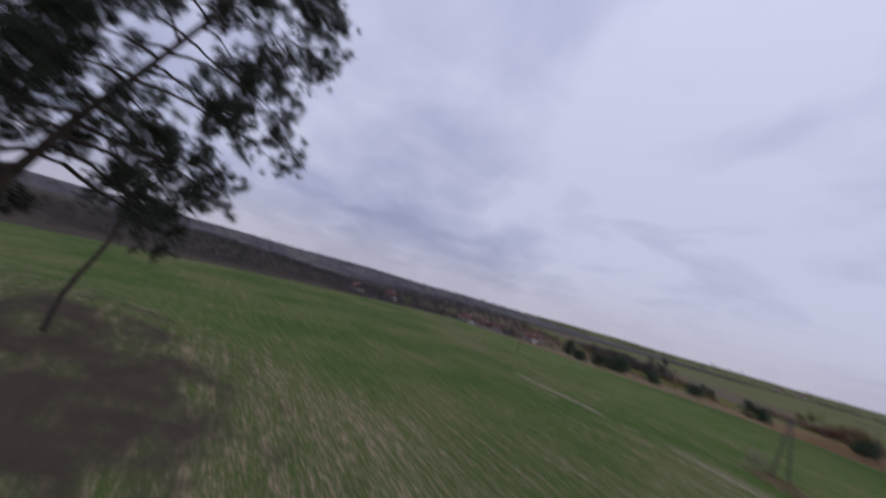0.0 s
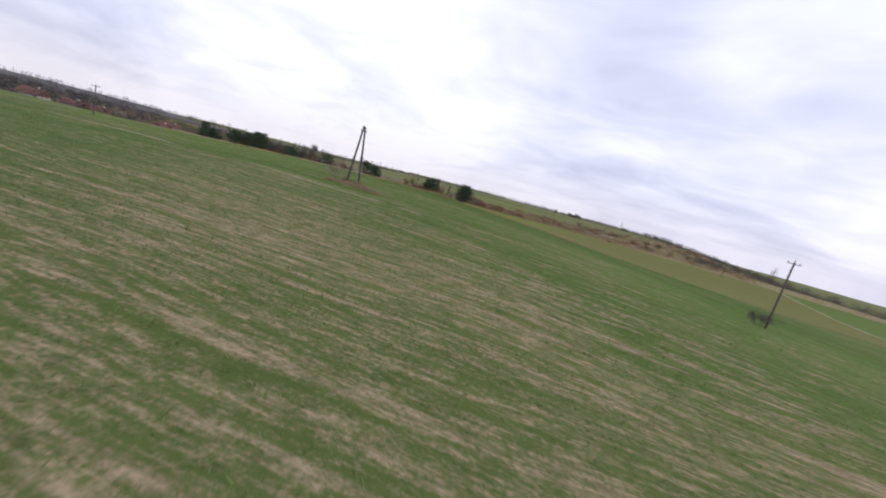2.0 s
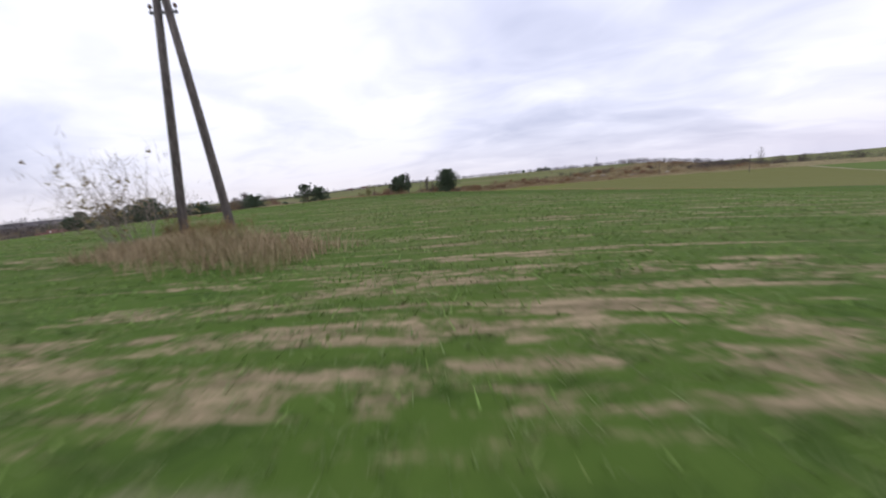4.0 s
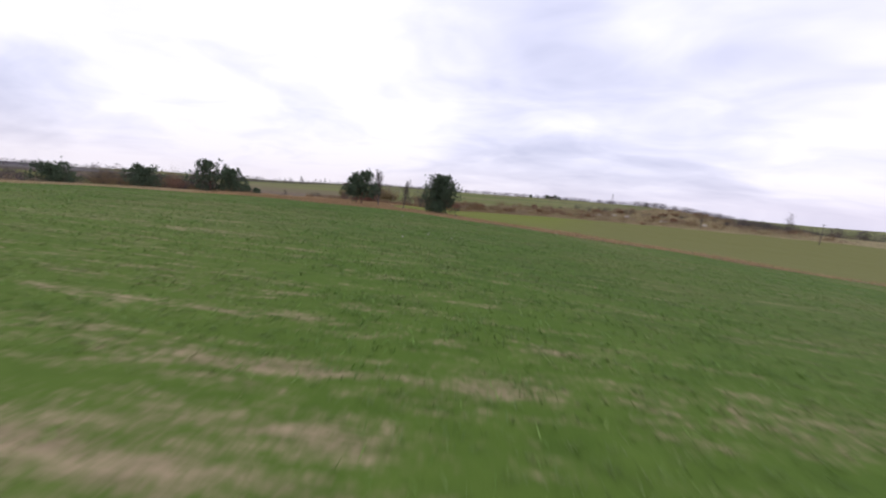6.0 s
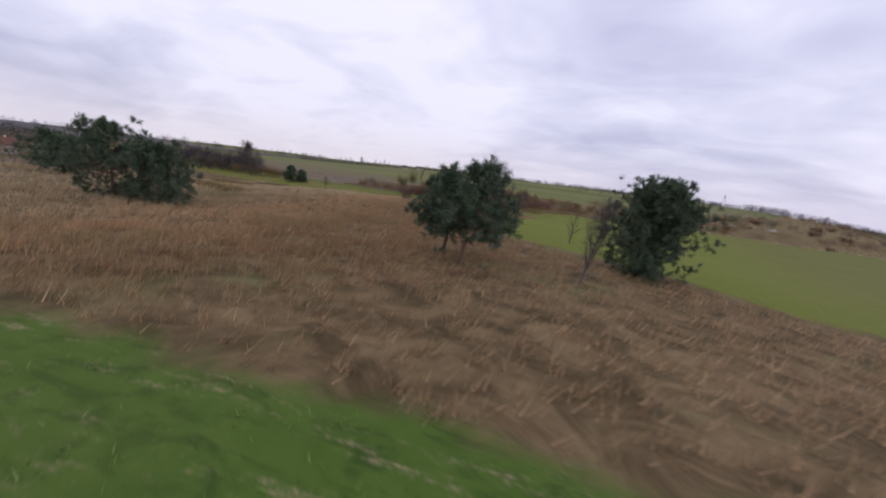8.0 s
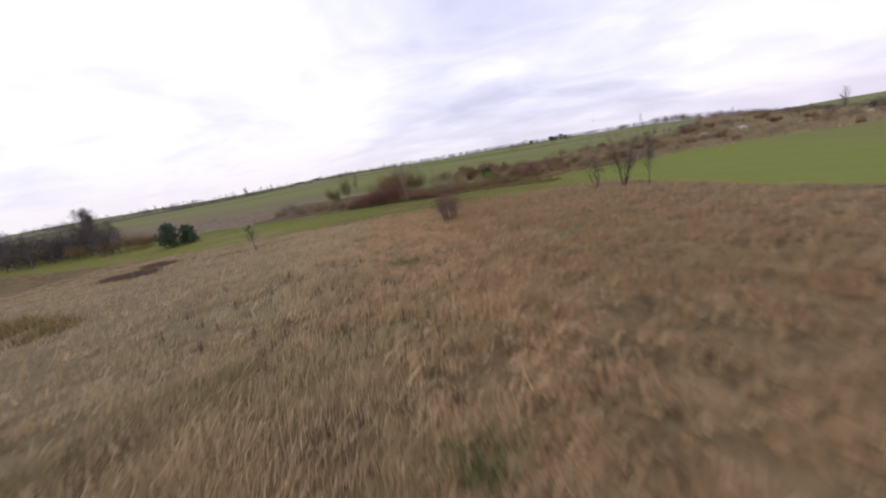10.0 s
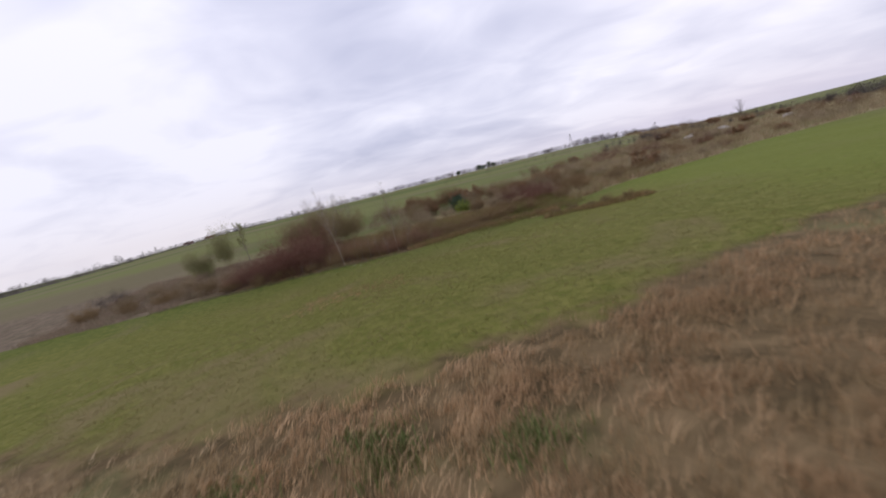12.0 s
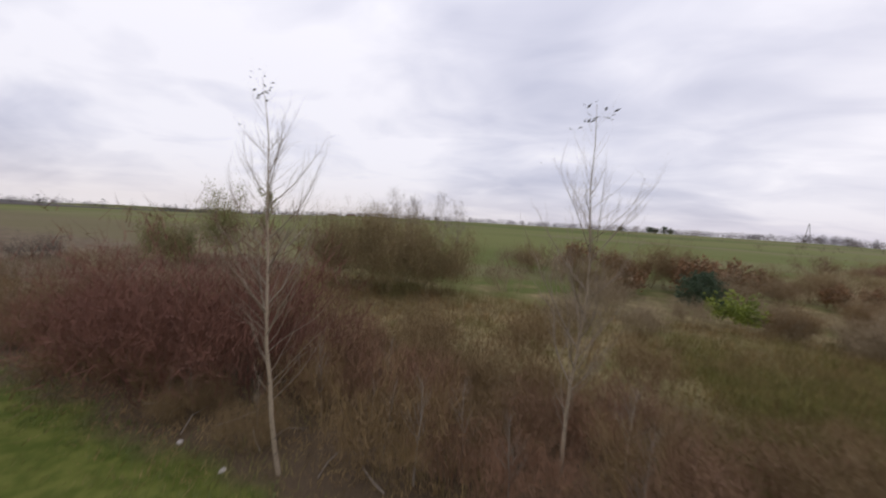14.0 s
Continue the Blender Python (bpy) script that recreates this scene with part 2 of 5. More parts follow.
def ground_material():
    k = Nodes("fields", 1.0)
    k.b.inputs["Specular IOR Level"].default_value = 0.06
    x, y, z = k.xyz()
    a1, a2, a3, aw = k.attr("past_crop"), k.attr("past_fallow"), k.attr("past_ditch"), k.attr("woods")
    a4 = k.attr("past_bank")
    wob = k.calc("SUBTRACT", k.noise(0.35, 4.0), 0.5)
    fine = k.noise(9.0, 5.0, 0.65)
    mid = k.noise(1.6, 5.0, 0.6)
    # sown rows run east-north-east, with bare strawy soil between the plants
    ROW = radians(19)
    rows = k.noise(1.0, 6.0, 0.66, stretch=(0.26, 2.4, 1), turn=ROW, warp=0.4)
    drills = k.noise(1.0, 5.0, 0.72, stretch=(0.95, 5.2, 1), turn=ROW, warp=0.3)
    broad = k.noise(0.045, 3.0, 0.5)
    thin = k.calc("ADD", k.calc("MULTIPLY", rows, 0.52), k.calc("ADD", k.calc("MULTIPLY", drills, 0.56), k.calc("MULTIPLY", fine, 0.52)))
    thin = k.calc("SUBTRACT", k.calc("ADD", thin, k.calc("MULTIPLY", k.calc("SUBTRACT", broad, 0.5), 0.22)), 0.09)
    blot = k.noise(1.0, 6.0, 0.68, stretch=(1.0, 2.0, 1), turn=ROW, warp=0.6)
    tracks = k.noise(1.0, 2.0, 0.5, stretch=(0.05, 1.7, 1), turn=ROW, warp=0.25)
    thin = k.calc("ADD", thin, k.calc("ADD", k.calc("MULTIPLY", k.calc("SUBTRACT", blot, 0.5), 0.34), k.calc("MULTIPLY", k.calc("SUBTRACT", tracks, 0.5), 0.32)))
    # the crop stands thicker towards its northern edge and in the far west
    thin = k.calc("SUBTRACT", thin, 0.09)
    bare = k.calc("MULTIPLY", k.calc("MULTIPLY", k.step(-40.0, -61.0, y), k.step(-14.0, 22.0, x)), 0.078)
    lush = k.calc("ADD", k.calc("ADD", k.calc("MULTIPLY", k.step(0.0, 36.0, y), 0.015), k.calc("MULTIPLY", k.step(-50.0, -34.0, y), 0.022)), k.calc("MULTIPLY", k.step(30.0, 70.0, x), 0.06))
    lines = k.step(0.055, 0.015, k.calc("ABSOLUTE", k.calc("SUBTRACT", k.noise(1.0, 3.0, 0.5, stretch=(0.035, 0.62, 1), turn=ROW, warp=0.15), 0.5)))
    thin = k.calc("ADD", thin, k.calc("MULTIPLY", k.calc("MULTIPLY", lines, k.calc("MULTIPLY", k.step(0.38, 0.56, blot), k.calc("MULTIPLY", k.step(14.0, -12.0, y), k.step(-62.0, -46.0, y)))), 0.24))
    # a trampled, muddy spot beside the field's middle
    spot = k.calc("ADD", k.calc("POWER", k.calc("MULTIPLY", k.calc("SUBTRACT", x, -2.8), 0.42), 2.0), k.calc("POWER", k.calc("MULTIPLY", k.calc("SUBTRACT", y, 1.7), 0.6), 2.0))
    bare = k.calc("ADD", bare, k.calc("MULTIPLY", k.step(1.5, 0.2, spot), 0.11))
    soil_f = k.step(0.585, 0.93, k.calc("SUBTRACT", k.calc("ADD", thin, bare), lush))
    green = k.mix(mid, (0.044, 0.086, 0.013), (0.088, 0.138, 0.027))
    green = k.mix(k.calc("MULTIPLY", k.step(0.50, 0.66, k.noise(1.0, 5.0, 0.65, stretch=(0.8, 1.9, 1), turn=ROW, warp=0.6)), 0.8), green, (0.033, 0.062, 0.013))
    green = k.mix(k.step(0.35, 0.75, broad), green, (0.108, 0.130, 0.036))
    # thinner, greyer plants at the southern end
    green = k.mix(k.calc("MULTIPLY", k.calc("MULTIPLY", k.step(-48.0, -66.0, y), k.step(-14.0, 22.0, x)), 0.7), green, k.mix(mid, (0.050, 0.074, 0.020), (0.108, 0.130, 0.042)))
    green = k.mix(k.calc("MULTIPLY", k.calc("MULTIPLY", k.step(-44.0, -14.0, y), k.step(16.0, 2.0, y)), 0.55), green, k.mix(mid, (0.058, 0.108, 0.014), (0.110, 0.170, 0.028)))
    soil = k.mix(k.calc("ADD", k.calc("MULTIPLY", fine, 0.45), k.calc("MULTIPLY", k.step(0.34, 0.66, drills), 0.55)), (0.120, 0.090, 0.054), (0.41, 0.312, 0.192))
    crop = k.mix(k.calc("MULTIPLY", soil_f, 0.9), green, soil)
    # a swath of pale straw left along one drill line
    off = k.calc("SUBTRACT", y, k.calc("ADD", -36.6, k.calc("MULTIPLY", k.calc("SUBTRACT", x, 17.0), 0.32)))
    on = k.calc("MULTIPLY", k.step(0.95, 0.40, k.calc("ABSOLUTE", k.calc("ADD", off, k.calc("MULTIPLY", k.calc("SUBTRACT", mid, 0.5), 1.5)))), k.step(18.8, 18.0, x))
    gaps = k.step(0.40, 0.50, k.noise(0.16, 2.0, 0.4, stretch=(1, 0.02, 1)))
    crop = k.mix(k.calc("MULTIPLY", k.calc("MULTIPLY", on, gaps), k.calc("MULTIPLY", k.step(-42.0, -25.0, x), k.step(0.26, 0.50, k.calc("ADD", k.calc("MULTIPLY", rows, 0.6), k.calc("MULTIPLY", fine, 0.4))))), crop, k.mix(fine, (0.20, 0.165, 0.11), (0.37, 0.31, 0.21)))
    # rough fallow, grazed meadow, scrub bank, hillside
    tuss = k.noise(0.55, 6.0, 0.68, warp=0.8)
    fallow = k.mix(k.step(0.3, 0.72, tuss), (0.066, 0.047, 0.023), (0.195, 0.136, 0.070))
    fallow = k.mix(k.calc("MULTIPLY", k.step(0.53, 0.72, k.noise(0.13, 5.0, 0.6)), 0.6), fallow, (0.145, 0.155, 0.06))
    fallow = k.mix(k.calc("MULTIPLY", k.step(-64.0, -84.0, k.calc("ADD", x, k.calc("MULTIPLY", wob, 30.0))), k.calc("MULTIPLY", k.step(104.0, 84.0, y), 0.6)), fallow, k.mix(tuss, (0.115, 0.095, 0.055), (0.21, 0.175, 0.11)))
    mead = k.mix(k.step(0.3, 0.75, mid), (0.104, 0.113, 0.022), (0.180, 0.168, 0.046))
    mead = k.mix(k.step(0.5, 0.72, k.noise(0.09, 5.0, 0.6, warp=0.6)), mead, (0.175, 0.140, 0.062))
    mead = k.mix(k.calc("MULTIPLY", k.step(0.54, 0.66, k.noise(2.6, 5.0, 0.65)), 0.4), mead, (0.060, 0.078, 0.016))
    mead = k.mix(k.calc("MULTIPLY", k.step(14.0, 0.0, k.calc("ABSOLUTE", a3)), 0.75), mead, k.mix(k.step(0.35, 0.65, mid), (0.062, 0.086, 0.016), (0.118, 0.136, 0.030)))
    # fresher grass east of the spur, duller beyond
    mead = k.mix(k.calc("MULTIPLY", k.step(-66.0, -50.0, k.calc("ADD", x, k.calc("MULTIPLY", wob, 8.0))), 0.7), mead, k.mix(mid, (0.108, 0.138, 0.020), (0.158, 0.182, 0.032)))
    mead = k.mix(k.calc("MULTIPLY", k.step(-24.0, 2.0, k.calc("ADD", x, k.calc("MULTIPLY", wob, 8.0))), 0.85), mead, k.mix(mid, (0.106, 0.110, 0.031), (0.160, 0.154, 0.052)))
    # a sandy track, and greener pasture beyond it
    past = k.calc("ADD", k.calc("SUBTRACT", k.calc("ADD", x, k.calc("MULTIPLY", y, 0.25)), 157.75), k.calc("MULTIPLY", wob, 3.0))
    mead = k.mix(k.calc("MULTIPLY", k.step(-4.0, 2.0, past), 0.85), mead, k.mix(mid, (0.072, 0.118, 0.022), (0.108, 0.158, 0.036)))
    mead = k.mix(k.step(1.4, 0.7, k.calc("ABSOLUTE", past)), mead, k.mix(fine, (0.21, 0.17, 0.11), (0.36, 0.30, 0.20)))
    bank = k.mix(k.step(0.3, 0.7, tuss), (0.14, 0.114, 0.056), (0.30, 0.242, 0.125))
    bank = k.mix(k.calc("MULTIPLY", k.step(0.5, 0.66, k.noise(0.11, 4.0)), 0.7), bank, (0.13, 0.14, 0.045))
    # dull brown dead growth west of the thicket
    bank = k.mix(k.calc("MULTIPLY", k.step(-112.0, -130.0, k.calc("ADD", x, k.calc("MULTIPLY", wob, 12.0))), 0.85), bank, k.mix(k.step(0.3, 0.7, tuss), (0.098, 0.074, 0.052), (0.180, 0.138, 0.100)))
    # wet leaf litter along the ditch
    bank = k.mix(k.calc("MULTIPLY", k.step(13.0, 9.0, k.calc("ADD", a3, k.calc("MULTIPLY", wob, 6.0))), k.calc("MULTIPLY", k.step(-126.0, -117.0, x), k.step(-74.0, -84.0, x))), bank, k.mix(fine, (0.052, 0.037, 0.024), (0.14, 0.10, 0.062)))
    strips = k.noise(0.010, 3.0, 0.5, stretch=(0.5, 2.6, 1), turn=radians(16))
    hill = k.mix(k.step(0.38, 0.62, strips), (0.098, 0.118, 0.034), (0.150, 0.158, 0.055))
    hill = k.mix(k.step(0.47, 0.62, k.noise(0.014, 4.0, 0.55, stretch=(0.5, 3.2, 1), turn=radians(12))), hill, (0.165, 0.150, 0.075))
    hill = k.mix(k.calc("MULTIPLY", mid, 0.3), hill, (0.13, 0.14, 0.045))
    # a pale stubble strip at the hill's western foot
    hill = k.mix(k.calc("MULTIPLY", k.step(-132.0, -150.0, k.calc("ADD", x, k.calc("MULTIPLY", wob, 20.0))), k.calc("MULTIPLY", k.step(40.0, 22.0, k.calc("ADD", a4, k.calc("MULTIPLY", wob, 26.0))), 0.7)), hill, k.mix(mid, (0.128, 0.100, 0.062), (0.195, 0.152, 0.098)))
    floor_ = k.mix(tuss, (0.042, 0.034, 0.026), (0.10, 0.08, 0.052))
    # far west it turns grey-mauve, with the distance haze put into the colour
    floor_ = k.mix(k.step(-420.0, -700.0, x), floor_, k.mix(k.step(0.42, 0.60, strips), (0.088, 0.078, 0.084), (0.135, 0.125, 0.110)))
    c = k.mix(k.step(-0.6, 0.6, k.calc("ADD", a1, k.calc("MULTIPLY", wob, 3.0))), crop, fallow)
    c = k.mix(k.step(-1.2, 1.2, k.calc("ADD", a2, k.calc("MULTIPLY", wob, 7.0))), c, mead)
    c = k.mix(k.step(-0.7, 0.7, k.calc("ADD", a3, k.calc("MULTIPLY", wob, 3.5))), c, bank)
    c = k.mix(k.step(-3.0, 4.0, k.calc("ADD", a4, k.calc("MULTIPLY", wob, 16.0))), c, hill)
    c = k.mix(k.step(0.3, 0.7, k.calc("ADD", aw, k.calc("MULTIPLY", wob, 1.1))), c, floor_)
    bump = k.calc("ADD", k.calc("MULTIPLY", mid, 0.7), k.calc("MULTIPLY", fine, 0.4))
    return k.done(c, bump, 0.55, 0.10)


FIELDS = ground_material()

# ---- the lie of the land ----
def ramp_up(x, x0, w):
    """0 below x0 and slope 1 above it, rounded over w."""
    return w * np.logaddexp(0, (np.asarray(x, float) - x0) / w)


def ease(a, b, x):
    t = np.clip((np.asarray(x, float) - a) / (b - a), 0, 1)
    return t * t * (3 - 2 * t)


def line_y(knots):
    xs, ys = zip(*knots)
    return lambda x: np.interp(x, xs, ys)


# northern edge of the crop, of the fallow and of the meadow: y over x
crop_edge = line_y([(-170, -17), (-57, 24.8), (-51.5, 28.8), (-35, 34.8), (-18, 40.2), (-9, 45.5), (12, 52), (50, 66), (200, 120)])
fallow_edge = line_y([(-260, 126), (-122, 120), (-93, 113.5), (-78, 116), (-66, 122), (-56, 121), (-51, 112), (-48.5, 90), (-43.5, 74), (-39, 66), (-28, 64.2), (-17, 62.5),
                      (5, 63), (30, 63.5), (50, 67.5), (200, 121.5)])
ditch_edge = line_y([(-260, 150), (-128, 151.5), (-99, 151.6), (-95, 151.5), (-90, 151.0), (-86, 152.2), (-80, 154.0), (-76, 154.2), (-71.5, 152.5), (-69.5, 158), (-60, 166), (-24, 180), (10, 186), (60, 200), (250, 260)])
bank_edge = line_y([(-260, 178), (-128, 178), (-95, 182), (-78, 200), (-52, 236), (-10, 268), (20, 330), (45, 415), (70, 450), (250, 480)])


def height(x, y):
    x, y = np.asarray(x, float), np.asarray(y, float)
    u, v = -0.5 * x + 0.866 * y, 0.866 * x + 0.5 * y
    s = ease(60, 180, u)
    right = ramp_up(v, 0, 8) - 0.8 * ramp_up(v, 90, 25)
    left = ramp_up(-v, 25, 8) - 0.75 * ramp_up(-v, 140, 25)
    z = 1.449 - 0.0287 * ramp_up(u, -35, 12) - 0.0554 * ramp_up(u, 75, 10) + 0.1312 * ramp_up(u, 183, 9) - 0.0669 * ramp_up(u, 330, 40)
    z = z + (1 - s) * (-0.0926 * right - 0.0417 * left) + s * (0.0129 * right - 0.0518 * left)
    # wooded valley in the west, a bank by the old pines, a weedy knoll under the pole
    z = z - 4.5 * ease(150, 270, -v) * (1 - ease(110, 200, u)) * (1 - 0.8 * ease(350, 1200, -v))
    z = z + 5.0 * np.exp(-((x - 12) ** 2 + (y + 106) ** 2) / 240.0)
    z = z + 0.45 * np.exp(-((x - 4.5) ** 2 / 9.0 + (y + 31.0) ** 2 / 4.0))
    z = z + 4.0 * np.exp(-((x + 5) ** 2 + (y + 124) ** 2) / 330.0)
    z = z - 0.6 * np.exp(-((x + 24) ** 2 / 500.0 + (y - 58) ** 2 / 250.0))
    z = z - 0.8 * np.exp(-((x + 56) ** 2 + (y - 54) ** 2) / 340.0)
    z = z - 0.3 * np.exp(-((x - 2) ** 2 + (y + 30) ** 2) / 140.0)
    # the eastern skyline lies lower
    z = z - 16.0 * ease(20, 210, x) * ease(240, 400, y)
    z = z - 24.0 * ease(90, 480, x) * ease(380, 900, y)
    # the ditch itself
    z = z - 0.7 * np.exp(-((y - ditch_edge(x) - 7.0) / 2.6) ** 2) * ease(-170, -140, x) * (1 - ease(-80, -60, x))
    # low swells
    z = z + 0.10 * np.sin(x * 0.31 + 1.3 * np.sin(y * 0.11)) * np.sin(y * 0.27 + 0.7) * (1 - ease(250, 500, np.hypot(x, y)))
    r = np.hypot(x + 60, y - 100)
    z = z + ease(700, 1600, r) * (7 * np.sin(x / 310.0 + 0.4) * np.cos(y / 420.0) + 5 * np.sin((x + y) / 205.0))
    return z


def gz(x, y):
    return float(height(x, y))


def mesh_of(name, verts, faces, mat, smooth=True):
    me = bpy.data.meshes.new(name)
    me.from_pydata(verts, [], faces)
    me.materials.append(mat)
    if smooth:
        me.shade_smooth()
    me.update()
    return me


def spaced(lo, hi, fine, far):
    mid = np.arange(lo, hi + 0.01, fine)
    out, step, p = [], fine, hi
    while p < far:
        step *= 1.09
        p += step
        out.append(p)
    back, step, p = [], fine, lo
    while p > -far:
        step *= 1.09
        p -= step
        back.append(p)
    return np.concatenate([back[::-1], mid, out])


def build_ground():
    gx, gy = spaced(-150, 70, 1.0, 3200), spaced(-120, 195, 1.0, 3200)
    X, Y = np.meshgrid(gx, gy)
    Z = height(X, Y)
    nx, ny = len(gx), len(gy)
    co = np.stack([X, Y, Z], -1).reshape(-1, 3).astype(np.float32)
    i = (np.arange(ny - 1)[:, None] * nx + np.arange(nx - 1)[None, :]).ravel()
    quads = np.stack([i, i + 1, i + nx + 1, i + nx], 1).astype(np.int32)
    me = bpy.data.meshes.new("ground")
    me.vertices.add(len(co))
    me.vertices.foreach_set("co", co.ravel())
    me.loops.add(quads.size)
    me.loops.foreach_set("vertex_index", quads.ravel())
    me.polygons.add(len(quads))
    me.polygons.foreach_set("loop_start", np.arange(0, quads.size, 4, dtype=np.int32))
    me.update(calc_edges=True)
    me.shade_smooth()
    x, y = co[:, 0].astype(float), co[:, 1].astype(float)
    v = 0.866 * x + 0.5 * y
    u = -0.5 * x + 0.866 * y
    # the last term paints brown ground by the old pines, and their shade
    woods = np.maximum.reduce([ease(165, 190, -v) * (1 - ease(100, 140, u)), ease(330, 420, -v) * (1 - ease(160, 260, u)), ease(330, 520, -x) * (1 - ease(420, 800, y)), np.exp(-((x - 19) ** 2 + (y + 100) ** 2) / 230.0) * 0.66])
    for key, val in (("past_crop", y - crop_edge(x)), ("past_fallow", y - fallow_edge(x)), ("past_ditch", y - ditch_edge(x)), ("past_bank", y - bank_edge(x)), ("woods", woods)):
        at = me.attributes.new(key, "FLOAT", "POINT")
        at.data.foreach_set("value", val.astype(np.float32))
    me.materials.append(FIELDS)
    return tagged(new("ground", me), "rolling farmland of sown rows, dry fallow and meadow", "ground", kind="structure")


build_ground()


# ---- plants ----
class Geo:
    """Vertices and faces gathered for one mesh."""

    def __init__(self):
        self.v, self.f, self.k = [], [], 0

    def tube(self, pts, rads, n=4):
        pts = [Vector(p) for p in pts]
        rings = []
        for i, p in enumerate(pts):
            d = (pts[min(i + 1, len(pts) - 1)] - pts[max(i - 1, 0)]).normalized()
            a = d.orthogonal().normalized()
            b = d.cross(a)
            ring = []
            for j in range(n):
                w = 2 * math.pi * j / n
                q = p + (a * math.cos(w) + b * math.sin(w)) * rads[i]
                self.v.append((q.x, q.y, q.z))
                ring.append(self.k)
                self.k += 1
            rings.append(ring)
        for r, s in zip(rings, rings[1:]):
            for j in range(n):
                self.f.append((r[j], r[(j + 1) % n], s[(j + 1) % n], s[j]))
        self.f.append(tuple(rings[-1]))

    def tris(self, arr):
        """arr: triangles as an array (n, 3, 3)."""
        m = len(arr)
        self.v.extend(map(tuple, arr.reshape(-1, 3).tolist()))
        self.f.extend(map(tuple, (np.arange(m * 3).reshape(-1, 3) + self.k).tolist()))
        self.k += m * 3

    def box(self, lo, hi):
        x0, y0, z0 = lo
        x1, y1, z1 = hi
        b = self.k
        self.v += [(x0, y0, z0), (x1, y0, z0), (x1, y1, z0), (x0, y1, z0), (x0, y0, z1), (x1, y0, z1), (x1, y1, z1), (x0, y1, z1)]
        self.f += [tuple(b + i for i in q) for q in ((3, 2, 1, 0), (4, 5, 6, 7), (0, 1, 5, 4), (1, 2, 6, 5), (2, 3, 7, 6), (3, 0, 4, 7))]
        self.k += 8


def part(name, geo, mat, parent, label="", smooth=True, kind=""):
    ob = new(name, mesh_of(name, geo.v, geo.f, mat, smooth))
    ob.parent = parent
    return tagged(ob, label, kind=kind)


def at(name, x, y, label, category, group="", z=None, turn=0.0, size=1.0, kind=""):
    """An empty that carries a thing, standing on the ground at x, y."""
    ob = new(name)
    ob.empty_display_size = 0.3
    ob.location = (x, y, gz(x, y) if z is None else z)
    ob.rotation_euler = (0, 0, turn)
    ob.scale = (size, size, size)
    return tagged(ob, label, category, group, kind)


def stand(x, y, turn=0.0, size=1.0, sink=0.0, tall=1.0):
    return pose(x, y, gz(x, y) - sink, 0, 0, math.degrees(turn)) @ Matrix.Diagonal((size, size, size * tall, 1))


def sprays(rng, centres, ways, count, length, width, droop=0.0):
    """Slender leaves or needles round each centre, as triangles."""
    n = len(centres)
    c = np.repeat(np.asarray(centres, float), count, 0)
    w = np.repeat(np.asarray(ways, float), count, 0)
    d = w * 0.55 + rng.normal(0, 0.62, (n * count, 3))
    d[:, 2] -= droop
    d /= np.linalg.norm(d, axis=1, keepdims=True) + 1e-9
    side = np.cross(d, rng.normal(0, 1, d.shape))
    side /= np.linalg.norm(side, axis=1, keepdims=True) + 1e-9
    ln = length * rng.uniform(0.6, 1.25, (n * count, 1))
    c = c + rng.normal(0, length * 0.22, c.shape)
    return np.stack([c - side * width / 2, c + side * width / 2, c + d * ln], 1)


def bent(rng, p, d, ln, bits, wander, lift):
    pts = [Vector(p)]
    d = Vector(d).normalized()
    for _ in range(bits):
        d = (d + Vector(rng.normal(0, wander, 3)) + Vector((0, 0, lift))).normalized()
        pts.append(pts[-1] + d * ln / bits)
    return pts, d


